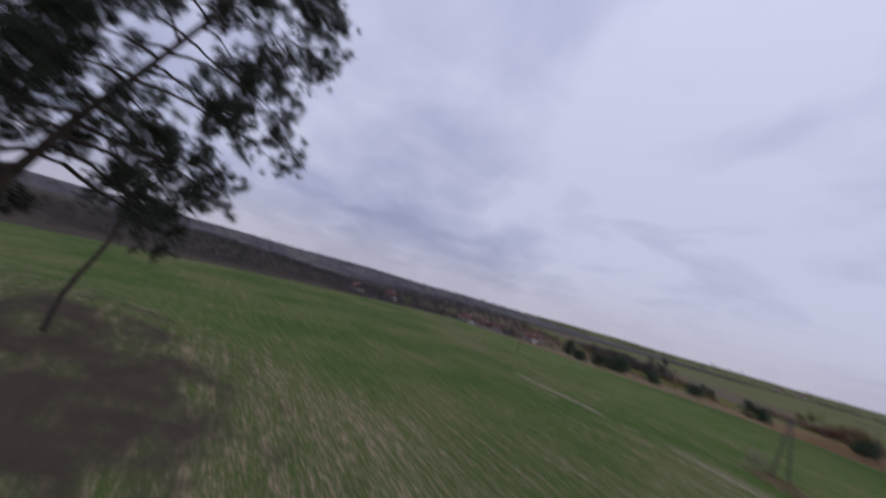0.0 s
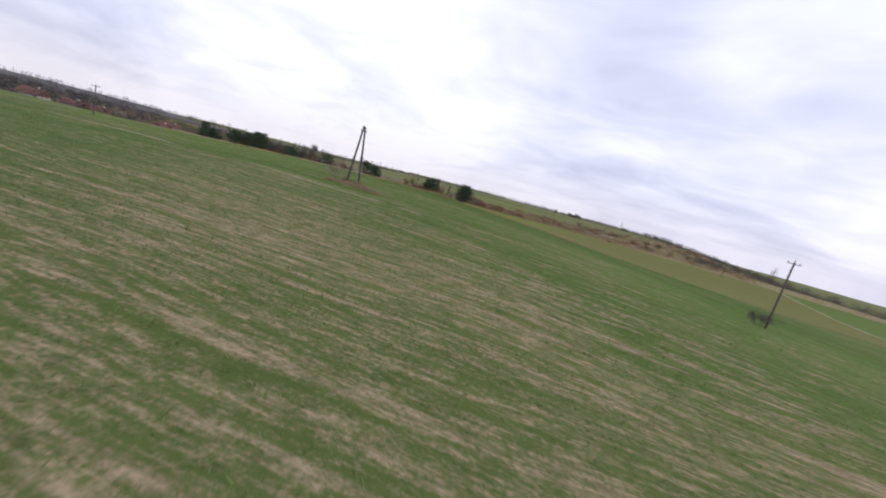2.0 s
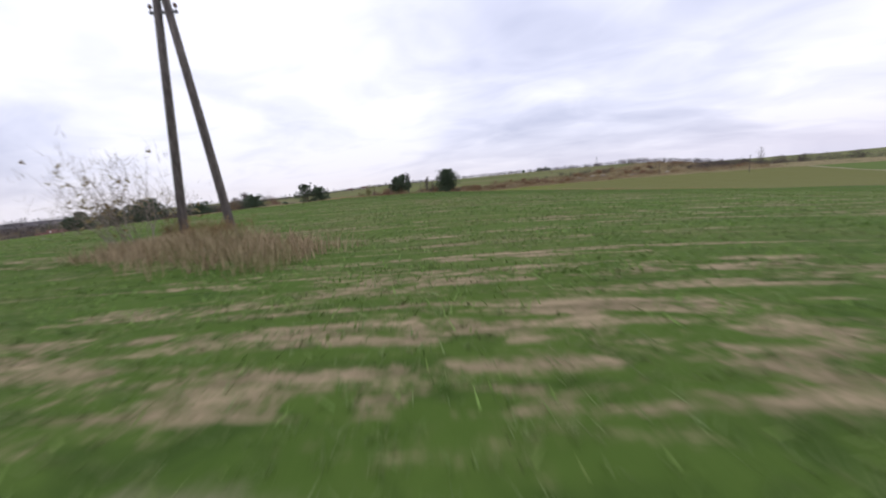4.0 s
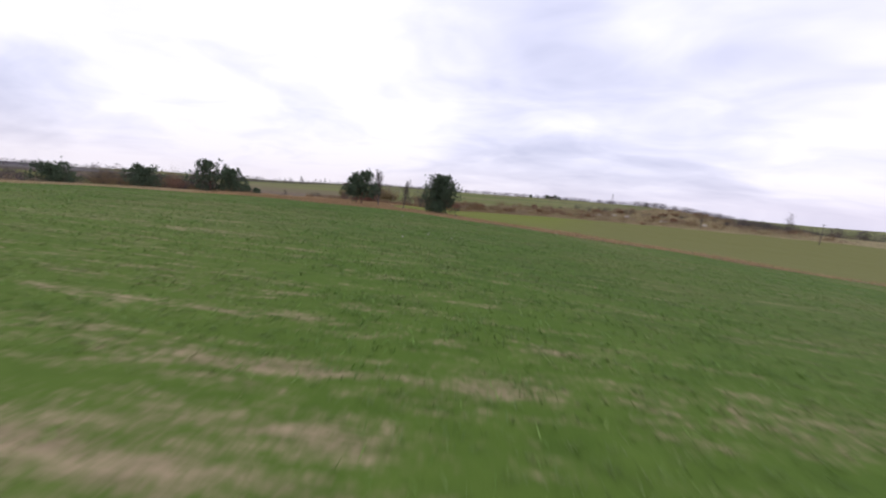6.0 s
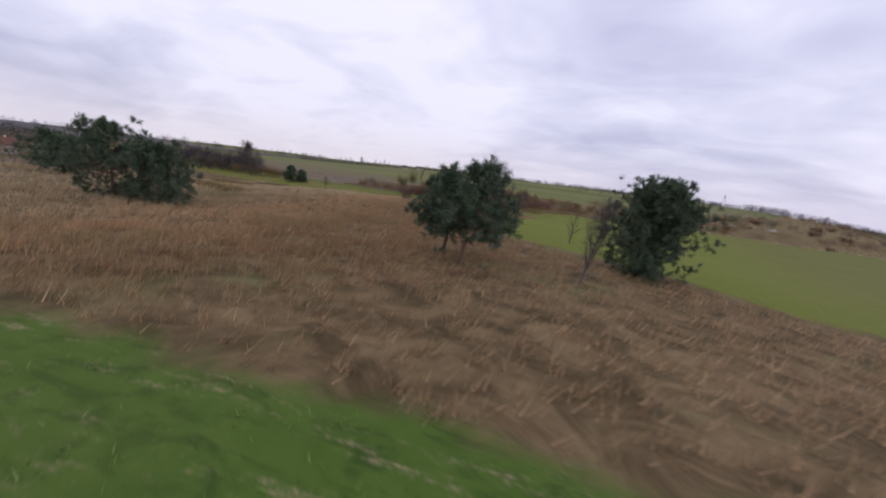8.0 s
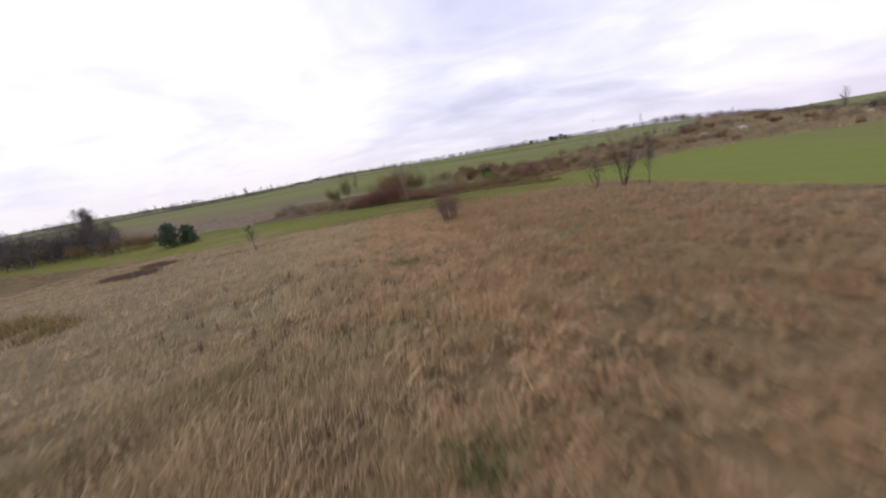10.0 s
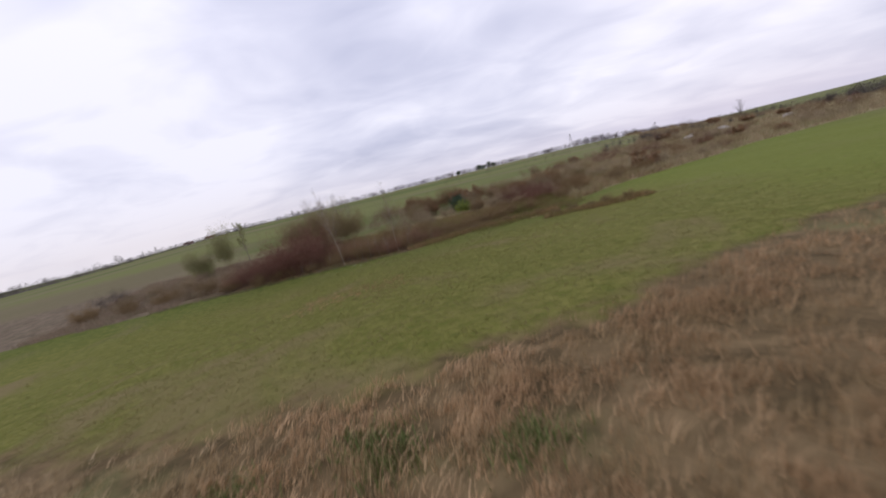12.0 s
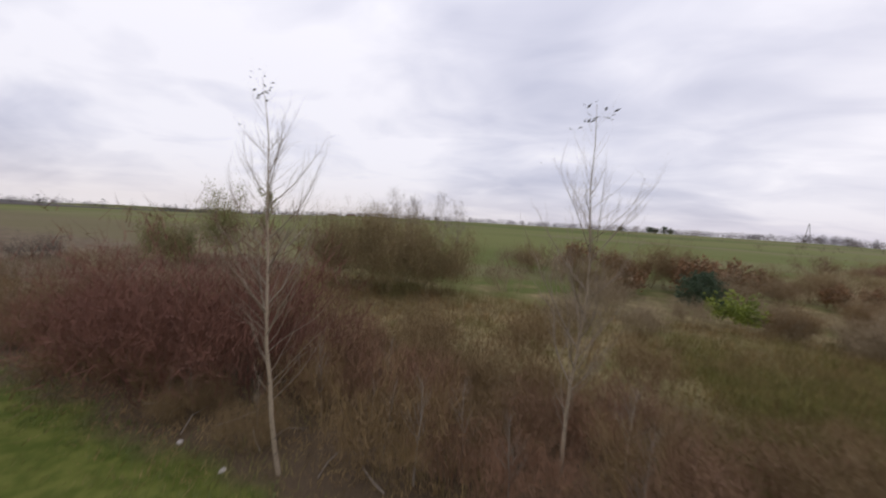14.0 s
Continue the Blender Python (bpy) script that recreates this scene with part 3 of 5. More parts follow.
def pine_tree(name, x, y, tall, wide, seed, label, bare=0.08, count=14, lean=(0, 0), dense=1.0, group="", ragged=0.0, size=0.34, flat=0.6, tuft=17, needle=0.18):
    rng = np.random.default_rng(seed)
    ob = at(name, x, y, label, "tree", group)
    wood, leaf = Geo(), Geo()
    top = Vector((lean[0] * tall, lean[1] * tall, tall * 0.97))
    nseg = 8
    spine = [Vector((top.x * (i / nseg) ** 1.3, top.y * (i / nseg) ** 1.3, top.z * i / nseg - (0.25 if i == 0 else 0))) + Vector(rng.normal(0, 0.02 * tall * (0 < i), 3)) * 0.4
             for i in range(nseg + 1)]
    r0 = 0.022 * tall + 0.03
    wood.tube(spine, [r0 * (1 - 0.9 * i / nseg) for i in range(nseg + 1)], 8)
    cs, ws = [], []
    whorls = int(count * (1 - bare))
    for k in range(whorls):
        f = bare + (1 - bare) * (k + rng.uniform(0, 0.8)) / whorls
        i = min(int(f * nseg), nseg - 1)
        p = spine[i].lerp(spine[i + 1], f * nseg - i)
        g = (f - bare) / (1 - bare)
        reach = wide / 2 * max(0.12, (math.sin(math.pi * min(1, 0.30 + 0.72 * g)) ** flat)) * (1 + ragged * rng.uniform(-0.6, 0.9))
        for j in range(rng.integers(5, 8)):
            a = rng.uniform(0, 2 * math.pi)
            d = Vector((math.cos(a), math.sin(a), 0.10 + 0.75 * g * g))
            ln = reach * rng.uniform(0.7, 1.15)
            pts, e = bent(rng, p, d, ln, 4, 0.10, 0.07)
            wood.tube(pts, [r0 * 0.30 * (1 - 0.85 * q / 4) * (1 - 0.5 * g) for q in range(5)], 4)
            # upright candles at the branch's end
            for s in range(3):
                cs.append(pts[4] + Vector((rng.normal(0, 0.05), rng.normal(0, 0.05), 0.13 * s * (0.6 + size))))
                ws.append(Vector((0, 0, 1.6)))
            for q in range(1, 5):
                for s in range(max(1, int(2.5 * dense))):
                    side = Vector(rng.normal(0, 1, 3))
                    w = (e + side * 0.9 + Vector((0, 0, 0.3))).normalized()
                    c = pts[q] + side * ln * 0.13
                    if q >= 2 or rng.random() < 0.45 * dense:
                        cs.append(c)
                        ws.append(w)
                        if s == 0 and q < 4:
                            wood.tube([pts[q], c], [r0 * 0.08, r0 * 0.03], 3)
    leaf.tris(sprays(rng, cs, ws, tuft, size, size * needle))
    part("trunk", wood, PINE_BARK, ob)
    part("crown", leaf, NEEDLE, ob, "dark green needle clumps", False)
    return ob


def limbs(rng, geo, p, d, ln, r, depth, tips, kids=3, wander=0.10, lift=0.05, open_=0.75, sides=5, start=0.3, ratio=0.6):
    bits = 4 if depth > 0 else 3
    pts, e = bent(rng, p, d, ln, bits, wander, lift)
    geo.tube(pts, [r * (1 - 0.72 * i / bits) for i in range(bits + 1)], sides if depth > 1 else 3)
    if depth == 0:
        tips.append((pts[-1], e))
        return
    for j in range(kids):
        f = start + (1 - start) * (j + rng.uniform(0.1, 0.9)) / kids
        i = min(int(f * bits), bits - 1)
        q = pts[i].lerp(pts[i + 1], f * bits - i)
        side = Vector(rng.normal(0, 1, 3))
        side = (side - e * side.dot(e)).normalized()
        limbs(rng, geo, q, (e + side * open_ * rng.uniform(0.6, 1.3)).normalized(), ln * ratio * rng.uniform(0.7, 1.15) * (1.15 - 0.5 * f),
              r * (1 - 0.72 * f) * 0.55, depth - 1, tips, kids, wander * 1.2, lift, open_, sides, 0.25, ratio)
    limbs(rng, geo, pts[-1], e, ln * ratio * 0.8, r * 0.28, depth - 1, tips, kids, wander * 1.2, lift, open_, sides, 0.25, ratio)


def bare_tree(name, x, y, tall, seed, label, bark=BARK, twig=TWIG, kids=6, depth=2, open_=0.7, lift=0.10, thick=0.018, leaves=0, leaf=OLIVE, lean=(0, 0), group="",
              start=0.28, ratio=0.5, sink=0.1, haze=0, leaf_size=0.16):
    rng = np.random.default_rng(seed)
    ob = at(name, x, y, label, "tree", group)
    trunk, fine, tips = Geo(), Geo(), []
    bits = 9
    pts, e = bent(rng, (0, 0, -sink), (lean[0], lean[1], 1), tall * 0.93 + sink, bits, 0.035, 0.03)
    r = thick * tall
    trunk.tube(pts, [r * (1 - 0.9 * i / bits) for i in range(bits + 1)], 8)
    n = kids * 3
    for j in range(n):
        f = start + (0.97 - start) * (j + rng.uniform(0, 0.9)) / n
        i = min(int(f * bits), bits - 1)
        q = pts[i].lerp(pts[i + 1], f * bits - i)
        a = rng.uniform(0, 2 * math.pi)
        d = Vector((math.cos(a) * open_, math.sin(a) * open_, 0.75))
        limbs(rng, fine, q, d, tall * 0.30 * (1.18 - 0.85 * f) * rng.uniform(0.7, 1.2), r * (1 - 0.80 * f) * 0.55, depth - 1, tips, 4, 0.09, lift, 0.65, 4, 0.2, ratio)
    part("trunk", trunk, bark, ob)
    part("branchwork", fine, twig, ob)
    if haze:
        m = Geo()
        m.tris(sprays(rng, [p for p, _ in tips], [d + Vector((0, 0, 0.4)) for _, d in tips], haze, 0.085 * tall, 0.0025 * tall))
        part("twig_mantle", m, twig, ob, "fine twig ends", False, "stuff")
    if leaves:
        g = Geo()
        pick = [tips[i] for i in rng.permutation(len(tips))[:leaves]]
        g.tris(sprays(rng, [p for p, _ in pick], [d for _, d in pick], 5, leaf_size, leaf_size * 0.55, 0.2))
        part("foliage", g, leaf, ob, "", False)
    return ob


def birch_tree(name, x, y, tall, seed, label, lean=(0, 0), group="", first=0.34, bend=0.07):
    """A slender pale birch: one leader, steep co-leaders, fine side twigs, a few last leaves."""
    rng = np.random.default_rng(seed)
    ob = at(name, x, y, label, "tree", group)
    trunk, fine, tips = Geo(), Geo(), []
    bits = 12
    pts, e = bent(rng, (0, 0, -0.15), (lean[0], lean[1], 1), tall * 0.96, bits, bend, 0.05)
    r = 0.0062 * tall
    trunk.tube(pts, [r * (1 - 0.93 * (i / bits) ** 0.8) for i in range(bits + 1)], 8)

    def on(f):
        i = min(int(f * bits), bits - 1)
        return pts[i].lerp(pts[i + 1], f * bits - i)
    # long steep limbs that nearly reach the top
    for j in range(17):
        f = first + (0.82 - first) * (j + rng.uniform(0, 0.8)) / 17
        a = j * 2.4 + rng.uniform(-0.5, 0.5)
        d = Vector((math.cos(a) * 0.95, math.sin(a) * 0.95, 1))
        limbs(rng, fine, on(f), d, tall * min(0.88 - f, 0.25) * rng.uniform(0.6, 1.0), r * 0.50 * (1.1 - f), 2, tips, 8, 0.13, 0.11, 0.46, 4, 0.15, 0.46)
    # short side twigs all the way up
    for j in range(56):
        f = 0.2 + 0.78 * (j + rng.uniform(0, 0.9)) / 56
        a = rng.uniform(0, 2 * math.pi)
        d = Vector((math.cos(a) * 0.9, math.sin(a) * 0.9, 0.8))
        limbs(rng, fine, on(f), d, tall * (0.14 if f < 0.42 else 0.18 * (1.25 - f)) * rng.uniform(0.5, 1.2), r * 0.24 * (1.1 - f), 1, tips, 4, 0.10, 0.12, 0.5, 3, 0.2, 0.5)
    part("trunk", trunk, BIRCH, ob, "pale peeling bark")
    part("branchwork", fine, BIRCH_TWIG, ob)
    tip = pts[-1]
    for j in range(18):
        c = tip + Vector((rng.normal(0, 0.20), rng.normal(0, 0.20), rng.uniform(-0.6, 0.15)))
        if j == 17:
            c = tip + Vector((-1.1, 0.2, -1.2))
        a, s = rng.uniform(0, 6.28), rng.uniform(0.055, 0.085)
        d, e = Vector((math.cos(a), math.sin(a), -0.4)) * s, Vector((-math.sin(a), math.cos(a), 0.5)) * s * 0.34
        g = Geo()
        g.v, g.f = [tuple(c - d), tuple(c + e), tuple(c + d), tuple(c - e)], [(0, 1, 2), (0, 2, 3)]
        part("leaf", g, OLIVE_DARK, ob, "dry olive leaf", False)
    return ob


def shrub(name, x, y, tall, wide, seed, label, twig=BROWN_TWIG, stems=26, depth=2, kids=4, leaves=0, leaf=OLIVE, leaf_size=0.16, lift=0.06, group="", haze=0, radius=0.012, foot=0.20):
    rng = np.random.default_rng(seed)
    ob = at(name, x, y, label, "shrub", group)
    g, tips = Geo(), []
    for j in range(stems):
        a, rr = rng.uniform(0, 2 * math.pi), wide * foot * math.sqrt(rng.uniform())
        out = rng.uniform(0.1, 1.0) * wide / tall * 0.62
        b = rng.normal(a, 0.5)
        limbs(rng, g, (rr * math.cos(a), rr * math.sin(a), -0.1), (math.cos(b) * out, math.sin(b) * out, 1), tall * rng.uniform(0.5, 0.85),
              radius * rng.uniform(0.7, 1.3), depth - 1, tips, kids, 0.09, lift, 0.5, 4, 0.25, 0.55)
    if haze:
        pick = rng.integers(0, len(tips), haze)
        c = np.array([tips[i][0] for i in pick]) + rng.normal(0, 0.09 * tall, (haze, 3)) - np.array([0, 0, 0.10 * tall])
        c[:, 2] = np.maximum(c[:, 2], tall * rng.uniform(0.12, 0.5, haze))
        w = np.array([tips[i][1] for i in pick]) + np.array([0, 0, 1.1])
        m = Geo()
        m.tris(sprays(rng, c, w, 4, 0.26 * tall ** 0.5, 0.015))
        part("twig_mantle", m, twig, ob, "", False, "stuff")
    part("branchwork", g, twig, ob)
    if leaves:
        h = Geo()
        pick = rng.integers(0, len(tips), leaves)
        c = np.array([tips[i][0] for i in pick]) + rng.normal(0, 0.05 * tall, (leaves, 3))
        c[:, 2] = np.maximum(c[:, 2] * rng.uniform(0.15, 1.0, leaves) ** 0.4, 0.1)
        h.tris(sprays(rng, c, np.array([tips[i][1] for i in pick]), 5, leaf_size, leaf_size * 0.5, 0.1))
        part("foliage", h, leaf, ob, "", False)
    return ob


def blades(name, x, y, tall, width, mat, label, seed, lean=0.35, wind=(0.3, 0.2), simple=False, category="grass"):
    """Many grass blades in one mesh: each a bent strip that narrows to its tip."""
    rng = np.random.default_rng(seed)
    n = len(x)
    z = height(x, y) - 0.02
    a = rng.uniform(0, 2 * np.pi, n)
    sx, sy = np.cos(a) * width / 2, np.sin(a) * width / 2
    b = rng.uniform(0, 2 * np.pi, n)
    ln = tall * lean * rng.uniform(0.2, 1.3, n)
    dx, dy = np.cos(b) * ln + wind[0] * tall, np.sin(b) * ln + wind[1] * tall
    if simple:
        co = np.stack([np.stack([x - sx, y - sy, z], 1), np.stack([x + sx, y + sy, z], 1), np.stack([x + dx, y + dy, z + tall], 1)], 1)
        loops = np.arange(n * 3)
        starts = np.arange(0, n * 3, 3)
        totals = None
    else:
        mx, my = x + dx * 0.32, y + dy * 0.32
        mz = z + tall * 0.62
        co = np.stack([np.stack([x - sx, y - sy, z], 1), np.stack([x + sx, y + sy, z], 1), np.stack([mx + sx * 0.8, my + sy * 0.8, mz], 1),
                       np.stack([mx - sx * 0.8, my - sy * 0.8, mz], 1), np.stack([x + dx, y + dy, z + tall], 1)], 1)
        o = np.arange(n)[:, None] * 5
        loops = (o + np.array([0, 1, 2, 3, 3, 2, 4])).ravel()
        starts = (np.arange(n)[:, None] * 7 + np.array([0, 4])).ravel()
    me = bpy.data.meshes.new(name)
    co = co.reshape(-1, 3).astype(np.float32)
    me.vertices.add(len(co))
    me.vertices.foreach_set("co", co.ravel())
    me.loops.add(len(loops))
    me.loops.foreach_set("vertex_index", loops.astype(np.int32))
    me.polygons.add(len(starts))
    me.polygons.foreach_set("loop_start", starts.astype(np.int32))
    me.update(calc_edges=True)
    me.materials.append(mat)
    return tagged(new(name, me), label, category, kind="stuff")


def swell(x, y, scale):
    """Smooth noise from -1 to 1 at each place."""
    return np.array([noise.noise(Vector((a * scale, b * scale, 3.3))) for a, b in zip(x, y)])


def near_line(rng, n, knots, half):
    """n random places within half metres of a line through the plan."""
    k = np.array(knots, float)
    seg = np.linalg.norm(np.diff(k, axis=0), axis=1)
    cum = np.concatenate([[0], np.cumsum(seg)])
    s = rng.uniform(0, cum[-1], n)
    i = np.clip(np.searchsorted(cum, s) - 1, 0, len(seg) - 1)
    f = (s - cum[i]) / seg[i]
    d = (k[i + 1] - k[i]) / seg[i][:, None]
    w = (rng.uniform(-half, half, n) + rng.uniform(-half, half, n)) * 0.75
    jx, jy = rng.normal(0, 0.14 * half, (2, n))
    return k[i, 0] + d[:, 0] * f * seg[i] - d[:, 1] * w + jx, k[i, 1] + d[:, 1] * f * seg[i] + d[:, 0] * w + jy


def tufted(rng, x, y, count, spread):
    return np.repeat(x, count) + rng.normal(0, spread, len(x) * count), np.repeat(y, count) + rng.normal(0, spread, len(x) * count)

# ---- power line poles ----
def a_pole(name, x, y, tall, splay, turn, label):
    ob = at(name, x, y, label, "utility pole", turn=turn)
    for s in (-1, 1):
        g = Geo()
        g.tube([(s * splay / 2, 0, -0.4), (s * splay * 0.27, 0, tall * 0.5), (s * 0.10, 0, tall * (1.0 if s < 0 else 0.985))], [0.15, 0.135, 0.115], 12)
        part("leg", g, POLE, ob)
    g = Geo()
    g.box((-0.42, -0.045, tall * 0.90), (0.42, 0.045, tall * 0.90 + 0.07))
    arm = part("crossarm", g, STEEL, ob, "steel bracket", False)
    for dx in (-0.38, 0.38):
        g = Geo()
        h = tall * 0.90 + 0.09
        g.tube([(dx, 0, h), (dx, 0, h + 0.08), (dx, 0, h + 0.09), (dx, 0, h + 0.17), (dx, 0, h + 0.2)], [0.02, 0.02, 0.065, 0.05, 0.02], 8)
        part("insulator", g, CERAMIC, arm, "brown ceramic insulator")
    return ob


def line_pole(name, x, y, tall, turn, label, group=""):
    ob = at(name, x, y, label, "utility pole", group, turn=turn)
    g = Geo()
    g.tube([(0, 0, -0.4), (0, 0, tall * 0.5), (0, 0, tall)], [0.13, 0.115, 0.095], 12)
    part("pole", g, POLE, ob)
    g = Geo()
    g.box((-0.75, -0.05, tall - 0.32), (0.75, 0.05, tall - 0.22))
    arm = part("crossarm", g, STEEL, ob, "steel bracket", False)
    for dx in (-0.68, 0.0, 0.68):
        g = Geo()
        h = tall - 0.22 if dx else tall
        g.tube([(dx, 0, h), (dx, 0, h + 0.08), (dx, 0, h + 0.09), (dx, 0, h + 0.18), (dx, 0, h + 0.21)], [0.02, 0.02, 0.065, 0.05, 0.02], 8)
        part("insulator", g, CERAMIC, arm, "brown ceramic insulator")
    return ob


a_pole("a_frame_pole", 1.7, -29.1, 8.2, 1.75, radians(28), "weathered wooden A-frame power pole on a weedy knoll")
line_pole("line_pole", 53.6, -9.7, 8.6, radians(20), "single wooden power pole with crossarm in the crop")
line_pole("line_pole", -73.0, -33.0, 6.4, radians(60), "single wooden power pole at the crop's far side")
a_pole("a_frame_pole", 0.0, 393.0, 10.0, 3.0, radians(10), "distant wooden A-frame power pole on the skyline")
line_pole("line_pole", 74.0, 190.0, 8.0, radians(10), "distant power pole beside the ditch fields")
line_pole("line_pole", 38.0, 205.0, 8.0, radians(10), "distant power pole on the green rise")

# ---- the tall pines where the walk starts ----
def old_pine(x, y, tall, lean, crown, reach, count, seed, label, girth=0.011, side=(0, 0), fill=1.0, inner=2, clump=0.13, droop=0.10, bow=1.5):
    """A grown Scots pine: bare lower trunk, long bowed limbs, needles in clumps on the outer twigs."""
    r = np.random.default_rng(seed)
    ob = at("pine_tree", x, y, label, "tree", "old pines")
    wood, leaf = Geo(), Geo()
    n = 12
    spine = [Vector((lean[0] * (i / n) ** bow + 0.10 * math.sin(i * 1.1), lean[1] * (i / n) ** bow + 0.10 * math.cos(i * 1.3), tall * i / n - (0.5 if i == 0 else 0))) for i in range(n + 1)]
    r0 = girth * tall
    wood.tube(spine, [r0 * (1 - 0.88 * (i / n) ** 1.2) for i in range(n + 1)], 10)
    tufts, ways = [], []
    for k in range(count):
        g = (k + r.uniform(0, 0.9)) / count
        f = crown + (0.985 - crown) * g
        i = min(int(f * n), n - 1)
        p = spine[i].lerp(spine[i + 1], f * n - i)
        a = k * 2.4 + r.uniform(-0.5, 0.5)
        out = Vector((math.cos(a), math.sin(a), 0))
        ln = reach * (0.35 + 0.65 * math.sin(math.pi * min(1, 0.28 + 0.66 * g))) * r.uniform(0.65, 1.15) * (1 + 0.35 * (out.x * side[0] + out.y * side[1]))
        up = 0.25 + 0.55 * g
        pts = [p]
        for q in range(1, 7):
            w = q / 6
            d = (out + Vector((0, 0, up * (1 - 1.5 * w) - droop * (1 - g))) + Vector(r.normal(0, 0.10, 3))).normalized()
            pts.append(pts[-1] + d * ln / 6)
        rb = r0 * 0.26 * (1.15 - 0.8 * g)
        wood.tube(pts, [rb * (1 - 0.86 * q / 6) for q in range(7)], 5)
        for q in range(inner, 7):
            for s in range(4 if q > 4 else 3 if q > 3 else 2):
                e = (pts[q] - pts[q - 1]).normalized()
                w = Vector(r.normal(0, 1, 3))
                w = (w - e * w.dot(e)).normalized()
                d = (e * 0.7 + w * 0.9 + Vector((0, 0, 0.25))).normalized()
                tw = [pts[q], pts[q] + d * ln * 0.11, pts[q] + d * ln * 0.20 + Vector((0, 0, 0.05))]
                wood.tube(tw, [rb * 0.30, rb * 0.2, rb * 0.1], 3)
                for m in range(int(4 * fill)):
                    c = tw[1 + (m > 0)] + Vector(r.normal(0, clump, 3))
                    tufts.append(c)
                    ways.append((d + Vector((0, 0, 0.5)) + Vector(r.normal(0, 0.3, 3))).normalized())
    leaf.tris(sprays(r, tufts, ways, 34, 0.18, 0.016))
    part("trunk", wood, BACKLIT_BARK, ob)
    part("crown", leaf, BACKLIT_NEEDLE, ob, "dark green needle clumps", False)
    return ob


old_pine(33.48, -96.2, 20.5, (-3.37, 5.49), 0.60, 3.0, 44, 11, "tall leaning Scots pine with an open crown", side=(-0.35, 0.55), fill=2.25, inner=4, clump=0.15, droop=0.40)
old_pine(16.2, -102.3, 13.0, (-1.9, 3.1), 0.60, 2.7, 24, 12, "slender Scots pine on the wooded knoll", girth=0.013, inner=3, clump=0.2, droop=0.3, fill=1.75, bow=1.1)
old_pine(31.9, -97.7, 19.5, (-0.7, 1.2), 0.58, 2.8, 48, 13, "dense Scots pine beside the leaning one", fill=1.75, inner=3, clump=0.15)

# ---- pines and saplings along the crop's edge ----
pine_tree("pine_tree", -26.9, 61.2, 5.9, 6.0, 21, "bushy dark green young pine in dry grass", bare=0.03, count=19, dense=2.8, ragged=0.10, flat=0.38, size=0.26, tuft=34, needle=0.12)
pine_tree("pine_tree", -35.0, 49.2, 4.7, 4.1, 22, "young pine with a bare lower trunk", bare=0.26, count=12, dense=1.8, ragged=0.2, lean=(0.06, 0.05), flat=0.45, size=0.26, tuft=34, needle=0.12)
pine_tree("pine_tree", -36.6, 50.3, 4.3, 3.3, 23, "young pine leaning against its neighbour", bare=0.28, count=11, dense=1.6, ragged=0.2, lean=(-0.08, 0.0), flat=0.45, size=0.26, tuft=34, needle=0.12)
pine_tree("pine_tree", -57.6, 45.4, 3.9, 4.6, 24, "low spreading pine with ragged shoots", bare=0.04, count=12, dense=1.7, ragged=0.3, lean=(-0.12, -0.10), flat=0.4, size=0.26, tuft=34, needle=0.12)
pine_tree("pine_tree", -60.6, 43.4, 5.1, 4.6, 25, "ragged pine with upright leading shoots", bare=0.05, count=13, dense=1.5, ragged=0.5, lean=(-0.12, 0.0), size=0.26, tuft=34, needle=0.12)
bare_tree("sapling", -36.6, 56.4, 5.9, 31, "leafless dark sapling in dry grass", twig=TWIG, kids=8, depth=3, open_=0.42, lift=0.15, thick=0.022, group="saplings by the crop", start=0.16, haze=4)
bare_tree("sapling", -29.6, 52.6, 4.4, 32, "leafless leaning sapling in dry grass", twig=TWIG, kids=8, depth=3, open_=0.40, lift=0.14, thick=0.020, lean=(0.08, 0.0), group="saplings by the crop", start=0.2, haze=3)
shrub("bare_shrub", -33.5, 46.9, 1.9, 1.0, 33, "thin brown leafless shrub in dry grass", stems=6, twig=BROWN_TWIG)
pine_tree("pine_tree", -85.0, 47.0, 3.5, 7.0, 27, "rounded dark evergreen at the crop's edge", bare=0.03, count=11, dense=1.8, flat=0.38)
shrub("red_shrub", -79.0, 49.0, 3.2, 4.5, 35, "reddish leafless shrub at the crop's edge", twig=RED_TWIG, stems=26, haze=600)
shrub("bare_shrub", -92.0, 44.0, 4.0, 6.0, 36, "grey-brown leafless thicket at the crop's edge", twig=BROWN_TWIG, stems=26, haze=700)
pine_tree("pine_tree", -104.0, 28.0, 6.0, 7.4, 28, "broad dark pine at the crop's edge", bare=0.06, count=15, dense=1.7, flat=0.42, size=0.4)
pine_tree("pine_tree", -112.0, 23.0, 4.6, 6.6, 29, "lower dark pine beside the broad one", bare=0.05, count=12, dense=1.6, flat=0.42, size=0.4)
pine_tree("pine_tree", -108.0, 27.0, 5.0, 7.0, 26, "dark pine in the row at the crop's edge", bare=0.05, count=13, dense=1.7, flat=0.42, size=0.4)
pine_tree("pine_tree", -97.5, 38.5, 3.2, 7.0, 19, "low rounded evergreen in the row at the crop's edge", bare=0.03, count=11, dense=1.8, flat=0.4)
pine_tree("pine_tree", -119.0, 18.0, 3.6, 6.0, 18, "low dark pine at the crop's edge", bare=0.05, count=11, dense=1.6, flat=0.42, size=0.4)
shrub("bare_shrub", -86.5, 52.0, 4.4, 7.0, 17, "grey-brown leafless thicket behind the evergreens", twig=BROWN_TWIG, stems=26, haze=800)
